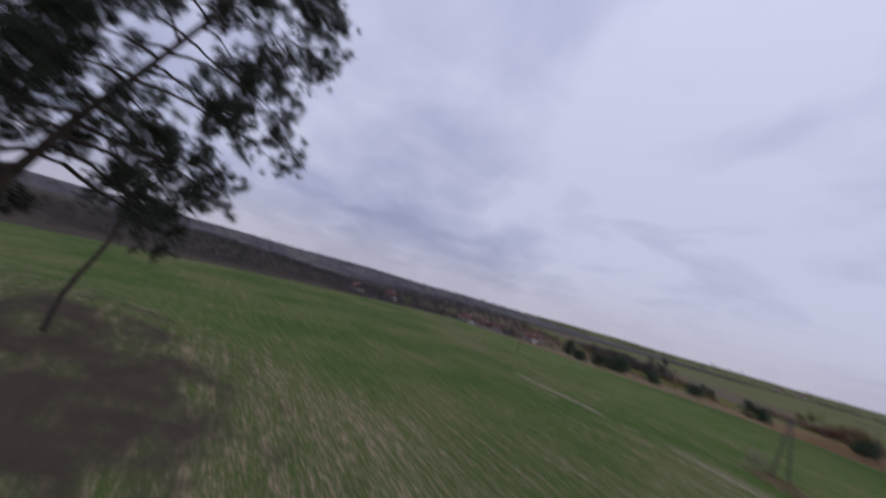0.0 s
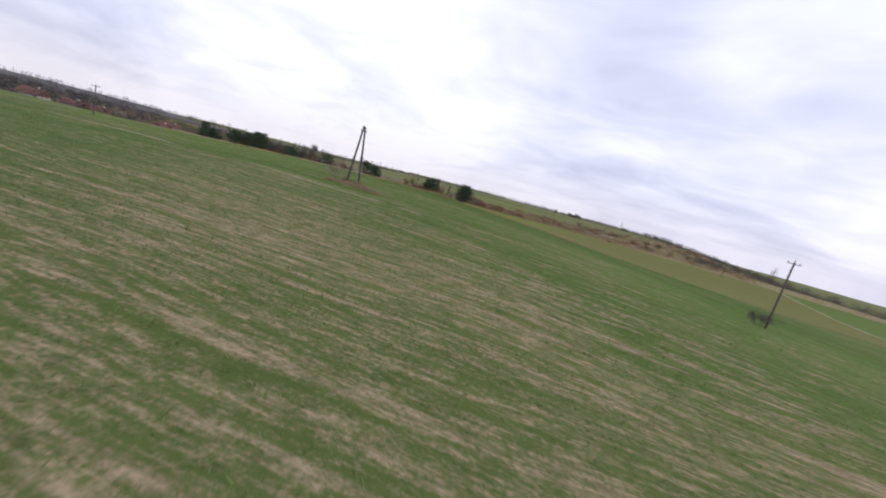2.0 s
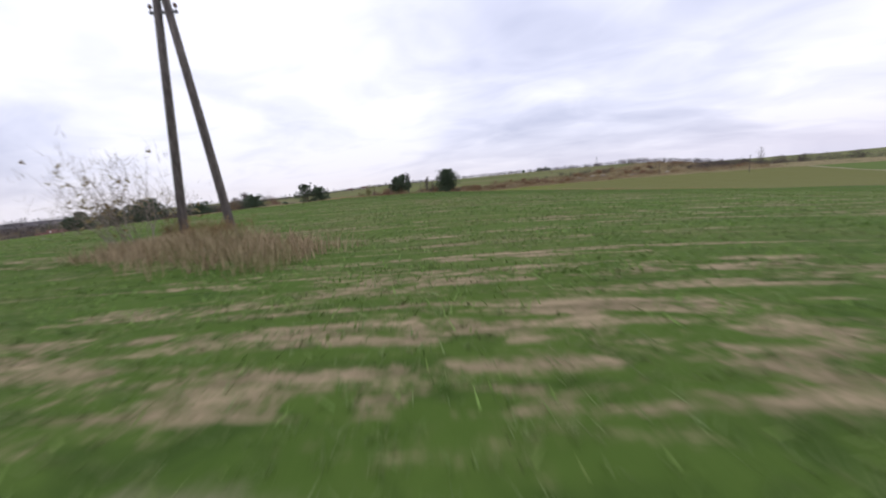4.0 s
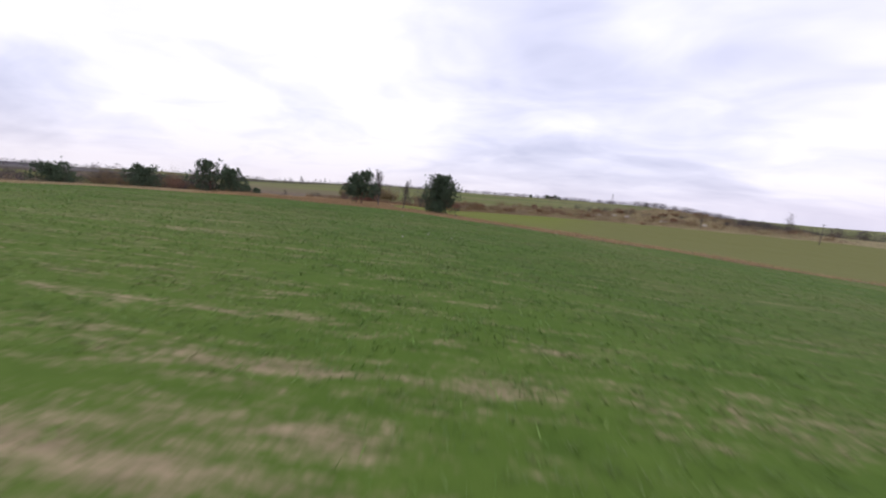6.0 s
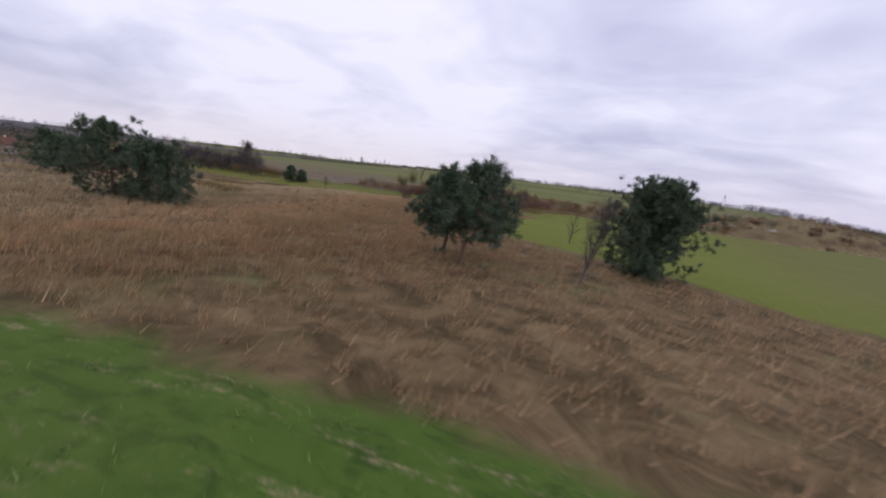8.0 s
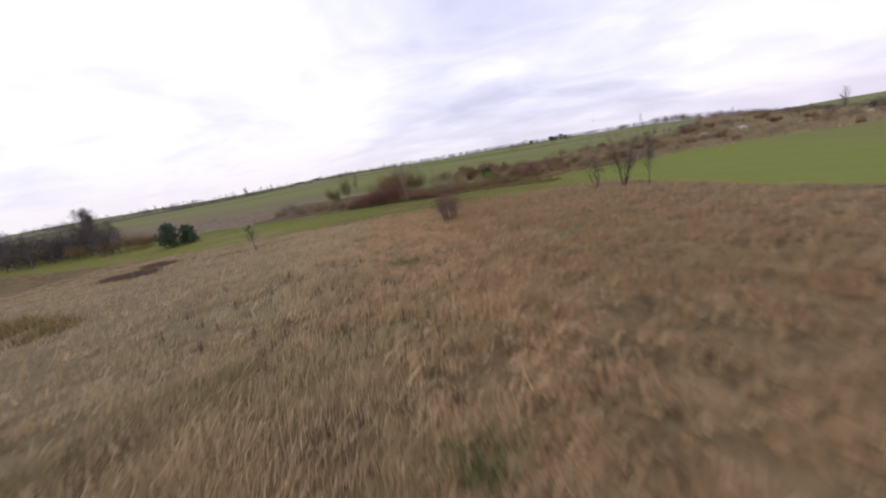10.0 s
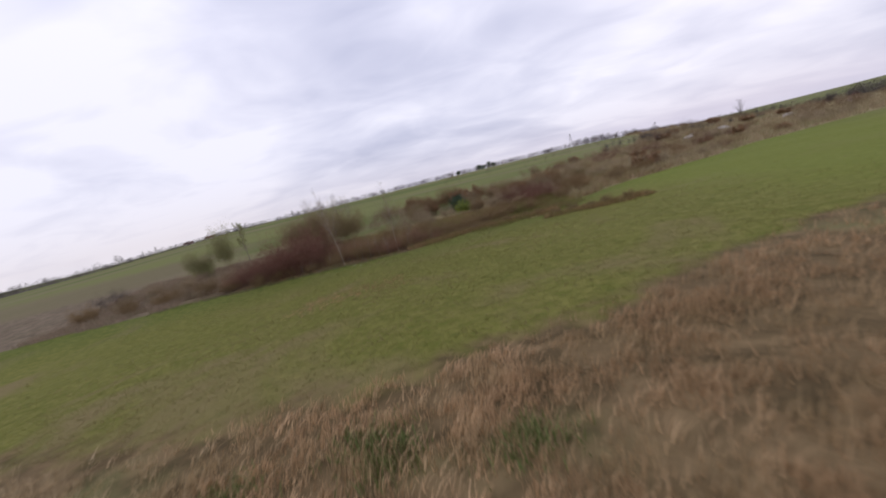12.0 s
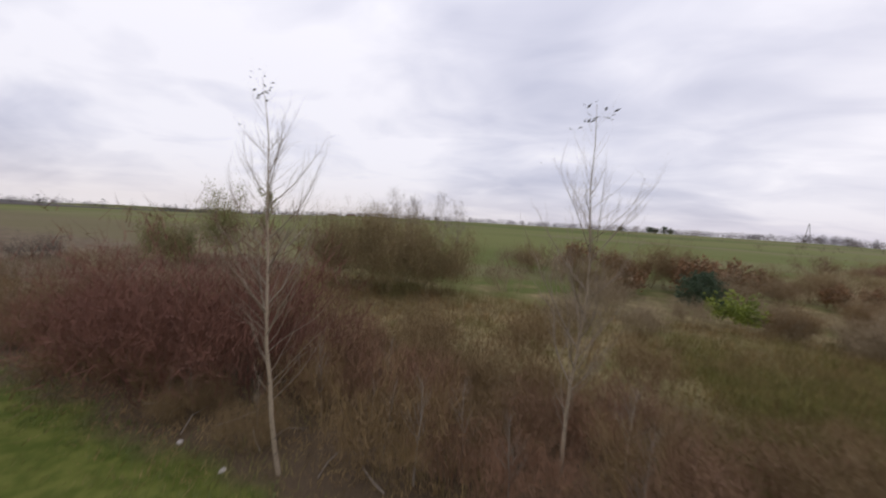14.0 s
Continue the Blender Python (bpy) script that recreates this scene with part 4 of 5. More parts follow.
pine_tree("pine_tree", -156.0, 35.0, 8.5, 6.0, 30, "dark pine standing over the hedgerow", bare=0.1, count=15, dense=1.6, size=0.42)

# weeds and a wind-bent shrub on the knoll under the pole
shrub("bare_shrub", -0.4, -30.0, 3.3, 3.8, 37, "spreading shrub with few dry leaves beside the pole", twig=PALE_TWIG, stems=20, radius=0.018, leaves=90, leaf=OLIVE, leaf_size=0.13, haze=260)
shrub("weed_clump", 3.6, -30.2, 0.8, 2.6, 38, "brown weeds on the knoll", twig=BROWN_TWIG, stems=22, haze=350, group="knoll weeds")
shrub("weed_clump", 1.0, -29.4, 0.9, 2.4, 39, "brown weeds on the knoll", twig=BROWN_TWIG, stems=20, haze=300, group="knoll weeds")
shrub("weed_clump", 53.0, -9.3, 1.9, 3.2, 40, "dark weeds round the pole foot", twig=TWIG, stems=26, haze=500)

# ---- fallow ----
shrub("bushy_sapling", -54.4, 107.6, 5.6, 6.0, 41, "leafless dark many-stemmed sapling at the fallow's edge", twig=TWIG, stems=11, depth=3, kids=5, lift=0.10, radius=0.045, group="fallow saplings", haze=420, foot=0.03)
shrub("bushy_sapling", -57.6, 106.4, 4.6, 3.4, 42, "leafless dark forked sapling at the fallow's edge", twig=TWIG, stems=4, depth=3, kids=4, lift=0.12, radius=0.045, group="fallow saplings", haze=200, foot=0.03)
bare_tree("sapling", -52.2, 105.6, 5.2, 43, "slim leafless sapling at the fallow's edge", twig=TWIG, kids=6, depth=3, open_=0.35, lift=0.15, thick=0.013, group="fallow saplings", start=0.2, haze=2)
bare_tree("sapling", -34.5, 70.5, 3.6, 44, "leafless dark sapling on the crest", twig=TWIG, kids=7, depth=3, open_=0.8, thick=0.02, start=0.16)
shrub("bare_shrub", -71.7, 92.8, 2.9, 2.8, 45, "reddish-grey leafless shrub in dry grass", twig=twig_material("rosy_twigs", (0.115, 0.062, 0.055), (0.19, 0.115, 0.10)), stems=44, depth=3, kids=4, haze=420, lift=0.22, radius=0.020)
bare_tree("sapling", -98.5, 96.5, 3.4, 46, "small crooked leafless sapling", twig=TWIG, haze=3, kids=6, depth=3, open_=1.0, lean=(-0.25, 0.1), thick=0.026, start=0.35)

# ---- ditch: birches, red thicket, willows ----
birch_tree("birch_tree", -99.6, 152.2, 11.5, 51, "pale slender birch with few leaves at its tip", lean=(-0.10, -0.05), group="ditch birches", first=0.34)
birch_tree("birch_tree", -92.7, 155.2, 10.7, 52, "pale birch leaning slightly over the ditch", lean=(0.05, -0.09), group="ditch birches", first=0.30)
for i, (x, y, h) in enumerate([(-97.6, 154.2, 2.6), (-95.4, 155.0, 3.0), (-94.4, 157.2, 2.4), (-99.2, 156.6, 3.2), (-101.9, 153.5, 1.9), (-89.6, 156.0, 2.5), (-104.6, 153.2, 1.8), (-96.3, 153.6, 3.3), (-98.6, 154.9, 2.2), (-93.8, 153.9, 2.7), (-90.8, 154.4, 2.9), (-106.2, 153.4, 1.6), (-100.8, 155.2, 2.9), (-87.6, 154.8, 2.1)]):
    bare_tree("sapling", x, y, h, 150 + i, "thin pale leafless sapling in the thicket", bark=PALE_TWIG, twig=PALE_TWIG, kids=5, depth=3, open_=0.5, thick=0.011, group="thicket saplings")
bare_tree("sapling", -91.0, 157.4, 3.4, 53, "pale leafless sapling in the ditch", bark=BIRCH, twig=PALE_TWIG, kids=5, depth=3, open_=0.6, thick=0.016)

rng = np.random.default_rng(77)
reds = [shrub("red_shrub", -110.0 - 3 * i, 156.0, 3.6, 4.6, 60 + i, "dense dark red leafless dogwood", twig=RED_TWIG, stems=44, depth=2, kids=5, haze=900, group="red thicket", radius=0.011) for i in range(3)]
for i, (x, y) in enumerate([(-116.6, 155.0), (-114.0, 157.8), (-113.2, 153.8), (-109.8, 153.8), (-107.2, 156.6), (-106.4, 154.0), (-104.8, 158.4), (-104.2, 155.4), (-111.6, 155.6), (-110.0, 158.5),
                            (-71.4, 170.3), (-67.6, 172.5), (-73.8, 174.5), (-69.5, 177.5)]):
    copy_thing(reds[i % 3], stand(x, y, rng.uniform(0, 6.28), rng.uniform(0.85, 1.1) * (max(0.48, 1.82 - 0.21 * abs(x + 107.4)) if x < -100 else 1.0), 0.1))
brown = [shrub("brown_shrub", -100.0 + 2.5 * i, 160.0, 2.6, 3.4, 70 + i, "brown leafless shrub on the ditch bank", twig=BROWN_TWIG, stems=34, depth=2, kids=5, haze=900, group="ditch thicket") for i in range(3)]
for i, (x, y) in enumerate([(-101.6, 155.6), (-98.4, 156.4), (-96.6, 158.8), (-95.0, 156.2), (-93.4, 159.6), (-97.2, 153.9), (-90.4, 155.4), (-88.6, 158.4), (-86.4, 156.4), (-84.2, 159.2), (-82.0, 157.0), (-80.4, 160.8),
                            (-78.0, 158.6), (-121.5, 155.0), (-124.0, 157.5), (-127.5, 154.8), (-131.0, 157.0), (-134.5, 155.0), (-138.5, 158.5), (-143.0, 156.0), (-100.5, 163.0), (-95.5, 165.0), (-90.0, 164.5),
                            (-76.0, 163.5), (-72.5, 163.0), (-66.0, 168.5), (-61.5, 172.5), (-55.0, 174.0), (-48.0, 178.0)]):
    copy_thing(brown[i % 3], stand(x, y, rng.uniform(0, 6.28), rng.uniform(0.72, 1.15), 0.1))
for i in range(12):
    copy_thing(brown[i % 3], stand(rng.uniform(-119, -101), rng.uniform(152.6, 154.0), rng.uniform(0, 6.28), rng.uniform(0.4, 0.75), 0.1))
russet = [shrub("russet_shrub", -98.0 + 4 * i, 157.0, 2.4, 2.6, 170 + i, "russet leafless brush crowding the ditch", twig=RUSSET_TWIG, stems=30, depth=2, kids=5, haze=500, group="ditch brush", radius=0.013) for i in range(2)]
for i in range(34):
    x = rng.uniform(-119, -86)
    copy_thing(russet[i % 2], stand(x, float(ditch_edge(x)) + rng.uniform(2.2, 9.0), rng.uniform(0, 6.28), rng.uniform(0.55, 1.15), 0.1))
olive = [shrub("willow_shrub", -113.0 + 5 * i, 172.5, 6.4, 6.6, 80 + i, "rounded willow bush with thin olive-brown leaves", twig=WILLOW_TWIG, stems=34, depth=2, kids=5, leaves=7000, leaf=OLIVE, leaf_size=0.085, haze=4200, group="willows") for i in range(2)]
for i, (x, y, s) in enumerate([(-104.8, 175.0, 0.85), (-110.5, 176.0, 1.0), (-93.0, 183.0, 0.5), (-66.0, 188.0, 0.5), (-56.0, 192.0, 0.45)]):
    copy_thing(olive[i % 2], stand(x, y, rng.uniform(0, 6.28), s, 0.1))
tan = [shrub("tan_shrub", -89.5 + 9 * i, 173.0 + 5 * i, 2.3, 3.6, 75 + i, "tan leafless shrub on the far bank", twig=TAN_TWIG, stems=34, depth=2, kids=5, haze=900, group="far bank thicket") for i in range(2)]
for x, y, s in [(-94.0, 172.0, 1.2), (-86.0, 178.0, 0.9), (-77.0, 176.0, 1.1), (-91.5, 178.5, 1.3), (-72.0, 186.0, 1.2), (-124.0, 164.0, 0.9), (-131.0, 163.0, 1.0), (-139.0, 165.0, 0.9), (-118.0, 165.5, 0.9), (-147.0, 160.0, 0.8), (-119.5, 156.5, 0.75), (-122.0, 153.6, 0.6), (-117.6, 159.5, 0.9), (-125.4, 155.6, 0.7), (-129.0, 158.6, 0.8)]:
    copy_thing(tan[int(-x) % 2], stand(x, y, rng.uniform(0, 6.28), s, 0.1))
for i, (x, y) in enumerate([(-83.5, 154.6), (-80.6, 155.6), (-77.4, 156.0), (-74.6, 155.4), (-71.6, 149.4), (-69.8, 149.0), (-67.6, 148.4), (-66.0, 148.2), (-63.6, 148.0), (-72.8, 154.0), (-86.0, 154.8), (-83.8, 155.6), (-81.6, 154.6), (-79.5, 156.4), (-84.8, 157.6), (-77.0, 155.2)]):
    copy_thing(brown[i % 3], stand(x, y, rng.uniform(0, 6.28), rng.uniform(0.28, 0.45), 0.05))
for i in range(16):
    copy_thing((brown + tan)[i % 5], stand(rng.uniform(-80, -58), rng.uniform(174, 202), rng.uniform(0, 6.28), rng.uniform(0.7, 1.3), 0.1))
rust = shrub("rusty_shrub", -85.0, 194.0, 4.6, 5.0, 84, "brown-leaved shrub behind the ditch", twig=BROWN_TWIG, stems=30, depth=2, leaves=1300, leaf=RUST, leaf_size=0.09, haze=3200, group="rusty shrubs")
for x, y, s in [(-90.5, 189.0, 0.8), (-80.0, 178.0, 0.55), (-74.0, 182.0, 0.6), (-60.0, 180.0, 0.6)]:
    copy_thing(rust, stand(x, y, rng.uniform(0, 6.28), s, 0.1))
pine_tree("evergreen_shrub", -83.8, 185.6, 2.7, 3.8, 85, "dark green evergreen shrub behind the ditch", bare=0.02, count=12, dense=2.6, flat=0.4, size=0.2)
shrub("yellow_shrub", -82.6, 180.0, 2.5, 3.4, 86, "bright yellow-green low bush", twig=BROWN_TWIG, stems=18, leaves=800, leaf=YELLOW, leaf_size=0.2)
shrub("young_tree", -129.4, 173.3, 8.4, 3.0, 87, "slim young tree with thinning green leaves", twig=WILLOW_TWIG, stems=12, kids=5, leaves=5200, leaf=AIRY, leaf_size=0.11, lift=0.2, haze=500, radius=0.02)
shrub("young_willow", -132.2, 169.6, 4.8, 4.2, 187, "low rounded willow with thin pale olive leaves", twig=WILLOW_TWIG, stems=16, kids=5, leaves=6000, leaf=AIRY, leaf_size=0.10, haze=700)
bare_tree("young_tree", -127.6, 177.4, 8.2, 88, "slim young tree with the last pale leaves", bark=PALE_TWIG, twig=PALE_TWIG, kids=7, depth=3, open_=0.5, leaves=260, leaf=AIRY, thick=0.010, leaf_size=0.2)
shrub("bare_shrub", -146.5, 164.7, 3.0, 6.0, 89, "spreading grey leafless shrub on rough grass", twig=TWIG, stems=36, depth=2, kids=5, haze=700)
for i, (x, y) in enumerate([(-114.0, 185.5), (-110.5, 187.0), (-112.2, 184.5), (-117.5, 187.5), (-108.8, 188.0)]):
    bare_tree("young_tree", x, y, 8.2 + 0.8 * (i % 2), 90 + i, "leafless grey young tree behind the willows", bark=PALE_TWIG, twig=PALE_TWIG, kids=7, depth=3, open_=0.55, thick=0.007, haze=1, group="trees behind the willows")

# scrub on the far bank, along the bank that runs off to the east, and on the skyline above it
far_tan = shrub("tan_shrub", -40.0, 196.0, 2.3, 3.6, 161, "tan leafless shrub on the eastern bank", twig=TAN_TWIG, stems=13, depth=2, kids=4, haze=380, group="eastern bank scrub", radius=0.02)
far_brown = shrub("brown_shrub", -30.0, 200.0, 2.6, 3.4, 162, "brown leafless shrub on the eastern bank", twig=BROWN_TWIG, stems=13, depth=2, kids=4, haze=380, group="eastern bank scrub", radius=0.02)
far_red = shrub("red_shrub", -22.0, 205.0, 3.0, 4.2, 163, "dark red leafless shrub on the eastern bank", twig=RED_TWIG, stems=13, depth=2, kids=4, haze=420, group="eastern bank scrub", radius=0.02)
far_rust = shrub("rusty_shrub", -10.0, 208.0, 2.8, 3.4, 164, "rusty-leaved shrub on the eastern bank", twig=BROWN_TWIG, stems=10, depth=2, kids=4, leaves=500, leaf=RUST, leaf_size=0.22, haze=200, group="eastern bank scrub", radius=0.02)
for i in range(48):
    src = (far_tan, far_brown, far_rust, far_brown, far_tan, far_rust)[i % 6]
    x, y = rng.uniform(-103, -60), rng.uniform(178, 203)
    copy_thing(src, stand(x, y + (9 if -91 < x < -74 and y < 190 else 0), rng.uniform(0, 6.28), rng.uniform(0.8, 1.6), 0.1))
for i in range(230):
    x = rng.uniform(-66, 90)
    y = rng.uniform(float(ditch_edge(x)) + 1, float(bank_edge(x)) + 2)
    k = rng.random()
    src = far_tan if k < 0.55 else far_brown if k < 0.82 else far_rust if k < 0.90 else far_red
    s = rng.uniform(0.7, 1.9)
    copy_thing(src, stand(x, y, rng.uniform(0, 6.28), s, 0.1, 0.62))
grey = [shrub("bare_shrub", -20.0 + 14 * i, 262.0 + 6 * i, 4.2, 5.0, 100 + i, "grey leafless bush on the rise", twig=TWIG, stems=14, depth=2, kids=4, haze=400, group="bushes on the rise", radius=0.025) for i in range(2)]
for i in range(34):
    x = rng.uniform(-30, 110)
    copy_thing(grey[i % 2], stand(x, 262 + 0.22 * x + rng.uniform(-14, 16), rng.uniform(0, 6.28), rng.uniform(0.5, 1.05), 0.1))

# ---- grove and pair of pines north-west ----
oak = [bare_tree("grove_tree", -232.0 - 9 * i, 158.0 + 6 * i, 10.5, 110 + i, "leafless broad tree in a grove", twig=TWIG, kids=6, depth=3, open_=1.0, lift=0.06, thick=0.024, group="north-west grove", start=0.16, ratio=0.55, haze=3) for i in range(3)]
for i in range(34):
    d = rng.uniform(0, 1) ** 1.5
    x = rng.uniform(-290, -184)
    copy_thing(oak[i % 3], stand(x, 141.5 + 0.18 * (x + 182) - 6 + (2 + 0.42 * (-184 - x)) * d, rng.uniform(0, 6.28), rng.uniform(0.6, 0.95), 0.1))
bare_tree("grove_tree", -203.0, 139.5, 14.5, 117, "broad round-crowned leafless oak before the grove", twig=TWIG, kids=9, depth=3, open_=1.25, lift=0.05, thick=0.026, group="north-west grove", start=0.24, ratio=0.6, haze=7)
for i in range(22):
    x = rng.uniform(-270, -176)
    copy_thing(brown[i % 3], stand(x, 138 + 0.18 * (x + 182) + rng.uniform(0, 1) * (2 + 0.2 * (-176 - x)), rng.uniform(0, 6.28), rng.uniform(1.2, 2.2), 0.1))
pine_tree("pine_tree", -163.4, 135.4, 5.6, 6.4, 120, "rounded dark pine at the meadow's end", bare=0.04, count=13, dense=1.7, flat=0.4, size=0.4, group="meadow pines")
pine_tree("pine_tree", -159.2, 137.4, 4.6, 4.0, 121, "smaller rounded pine at the meadow's end", bare=0.04, count=11, dense=1.7, flat=0.4, size=0.4, group="meadow pines")

# ---- skyline trees and bushes ----
bare_tree("skyline_tree", 147.0, 437.0, 20.0, 130, "large leafless tree on the skyline", twig=TWIG, kids=10, depth=3, open_=0.9, thick=0.02, start=0.14, group="skyline trees")
for i, (x, y, s) in enumerate([(175, 432, 1.0), (196, 428, 0.8), (215, 424, 0.9), (128, 440, 0.7), (250, 415, 0.9), (300, 400, 1.0), (-232, 430, 0.55), (-300, 470, 0.6), (-330, 480, 0.5), (-190, 425, 0.4), (30, 402, 0.45), (-12, 402, 0.4), (60, 396, 0.6)]):
    copy_thing(oak[i % 3], stand(x, y, rng.uniform(0, 6.28), s, 0.1))
copy_thing(oak[1], stand(-608, 639, 0.4, 1.5, 0.1))
for i, (x, y, s) in enumerate([(-769, 571, 1.1), (-792, 604, 1.3), (-820, 640, 0.9), (-905, 780, 1.3), (-930, 905, 1.2), (-905, 950, 1.7), (-872, 978, 1.4), (-850, 995, 1.6), (-818, 1020, 1.0)]):
    copy_thing(oak[i % 3], stand(x, y, rng.uniform(0, 6.28), s, 0.3))
for i, (x, y, h, w) in enumerate([(-66, 437, 3.2, 4.4), (-62, 439, 2.3, 3.6), (-57.5, 436, 4.0, 4.6), (-53.5, 438, 2.6, 3.2), (-84, 438, 2.7, 3.0)]):
    pine_tree("skyline_pine", x, y, h, w, 140 + i, "dark pine on the skyline", bare=0.03, count=9, dense=1.0, flat=0.5, ragged=0.6, size=0.4, group="skyline pines")


def far_trees(name, x, y, tall, mat, label, seed, per=46, category="woods", bit=0.15, broad=0.42):
    """Distant leafless or evergreen trees, each a loose crown of sprays over a short stem."""
    r = np.random.default_rng(seed)
    n = len(x)
    z = height(x, y)
    t = np.repeat(tall, per)
    a, b = r.uniform(0, 2 * np.pi, n * per), r.uniform(0, 1, n * per) ** 0.5
    wide = np.repeat(tall * r.uniform(0.38, 0.75, n), per)
    f = r.uniform(0.05, 1.0, n * per)
    rad = wide * b * np.sqrt(np.clip(1.05 - (f - 0.45) ** 2 * 3.1, 0.05, 1))
    c = np.stack([np.repeat(x, per) + np.cos(a) * rad, np.repeat(y, per) + np.sin(a) * rad, np.repeat(z, per) + f * t * 0.93], 1)
    g = Geo()
    d = np.stack([np.cos(a) * 0.6, np.sin(a) * 0.6, np.full(n * per, 0.7)], 1)
    s = sprays(r, c, d, 1, 1.0, broad)
    mid = c[:, None, :]
    g.tris(mid + (s - mid) * (t * bit)[:, None, None])
    return tagged(new(name, mesh_of(name, g.v, g.f, mat, False)), label, category, kind="stuff")


SCRUB = leaf_material("hillside_scrub", (0.12, 0.085, 0.06), (0.21, 0.155, 0.105), (0.10, 0.075, 0.055), 0.9)


def scatter(seed, n, x0, x1, y0, y1):
    r = np.random.default_rng(seed)
    return r.uniform(x0, x1, n), r.uniform(y0, y1, n), r


x, y, r = scatter(201, 3600, -560, -150, -360, 120)
keep = (0.866 * x + 0.5 * y < -172) & (r.uniform(0, 1, len(x)) < 0.9)
x, y = x[keep], y[keep]
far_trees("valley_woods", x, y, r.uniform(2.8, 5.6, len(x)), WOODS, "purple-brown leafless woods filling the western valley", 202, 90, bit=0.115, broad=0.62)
x, y, r = scatter(203, 300, -460, -150, -300, 120)
keep = 0.866 * x + 0.5 * y < -170
x, y = x[keep], y[keep]
far_trees("valley_evergreens", x, y, r.uniform(4.0, 8.5, len(x)), WOODS_GREEN, "dark evergreens among the valley woods", 204)
x, y, r = scatter(205, 1300, -2600, -520, -1500, 900)
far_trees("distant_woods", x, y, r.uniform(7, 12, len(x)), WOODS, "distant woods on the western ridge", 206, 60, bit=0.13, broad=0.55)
x, y, r = scatter(217, 420, -300, -178, 0, 42)
y = y + 138 + 0.18 * (x + 182)
keep = y < 66 - 0.62 * (x + 68)
x, y = x[keep], y[keep]
far_trees("grove_undergrowth", x, y, r.uniform(3.5, 7.5, len(x)), THICK_WOODS, "dense leafless undergrowth of the north-west grove", 218, 300, bit=0.055)
x, y, r = scatter(207, 2000, -420, 420, 0, 22)
y = 455 - 0.0006 * (x - 30) ** 2 + y
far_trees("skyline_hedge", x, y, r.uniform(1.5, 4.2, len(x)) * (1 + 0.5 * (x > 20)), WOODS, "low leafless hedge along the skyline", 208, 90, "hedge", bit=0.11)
x, y, r = scatter(209, 700, -1500, 1500, 620, 1300)
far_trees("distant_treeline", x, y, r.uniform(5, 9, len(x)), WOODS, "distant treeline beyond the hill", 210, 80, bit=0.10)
x, y, r = scatter(211, 500, 260, 1500, -500, 620)
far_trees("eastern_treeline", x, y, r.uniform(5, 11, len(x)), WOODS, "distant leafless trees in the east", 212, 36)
x, y, r = scatter(223, 520, 62, 350, -7, 7)
y = y + 262 + 0.00042 * (x - 90) ** 2
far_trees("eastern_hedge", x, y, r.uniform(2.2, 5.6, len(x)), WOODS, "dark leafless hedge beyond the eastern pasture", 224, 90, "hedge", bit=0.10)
x, y, r = scatter(219, 620, 55, 260, 0, 1)
y = ditch_edge(x) + 1 + y * (bank_edge(x) - ditch_edge(x))
far_trees("eastern_scrub", x, y, r.uniform(1.2, 3.4, len(x)), SCRUB, "brown leafless scrub on the far eastern bank", 220, 44, "bushes")
x, y, r = scatter(213, 420, -90, 260, 262, 425)
far_trees("hillside_bushes", x, y, r.uniform(1.2, 4.0, 420), SCRUB, "scattered leafless bushes on the hillside", 214, 40, "bushes")


# ---- village ----
def house(name, x, y, w, d, h, roof, turn, label):
    ob = at(name, x, y, label, "house", "village houses", turn=turn)
    g = Geo()
    g.box((-w / 2, -d / 2, -0.6), (w / 2, d / 2, h))
    part("wall", g, PLASTER, ob, "", False)
    g = Geo()
    e = 0.45
    b = [(-w / 2 - e, -d / 2 - e, h - 0.15), (w / 2 + e, -d / 2 - e, h - 0.15), (w / 2 + e, d / 2 + e, h - 0.15), (-w / 2 - e, d / 2 + e, h - 0.15), (-w / 2 - e, 0, h + roof), (w / 2 + e, 0, h + roof)]
    g.v, g.f = b, [(0, 1, 5, 4), (2, 3, 4, 5), (1, 2, 5), (3, 0, 4), (3, 2, 1, 0)]
    part("roof", g, TILE, ob, "red tiled roof", False)
    g = Geo()
    g.box((w * 0.2, -0.3, h + roof * 0.5), (w * 0.2 + 0.6, 0.3, h + roof + 0.7))
    part("chimney", g, PLASTER, ob, "", False)
    for s in (-1, 1):
        for k in (-0.28, 0.0, 0.28):
            g = Geo()
            g.box((k * w - 0.5, s * d / 2 - 0.03, 1.0), (k * w + 0.5, s * d / 2 + 0.03, 2.3))
            win = part("window", g, PANE, ob, "dark window", False)
            g = Geo()
            g.box((k * w - 0.6, s * d / 2 - 0.08, 0.88), (k * w + 0.6, s * d / 2 + 0.08, 0.98))
            part("sill", g, STONE, win, "", False)
    return ob


for i, (x, y, t) in enumerate([(-236, 12, 0.4), (-248, 26, 1.1), (-224, -6, 0.7), (-272, 74, 1.2), (-262, 64, 0.5), (-258, -60, 0.9), (-250, -86, 0.3)]):
    house("house", x, y, 10.5 - i % 3, 8.0 - (i % 2), 3.4 + 0.6 * (i % 2), 3.0, t, "cream house with red tiled roof in the valley")
for i, (x, y, t) in enumerate([(-430, 600, 0.5), (-470, 610, 0.2)]):
    house("house", x, y, 11.0, 8.0, 3.2, 2.6, t, "low pale house on the skyline")


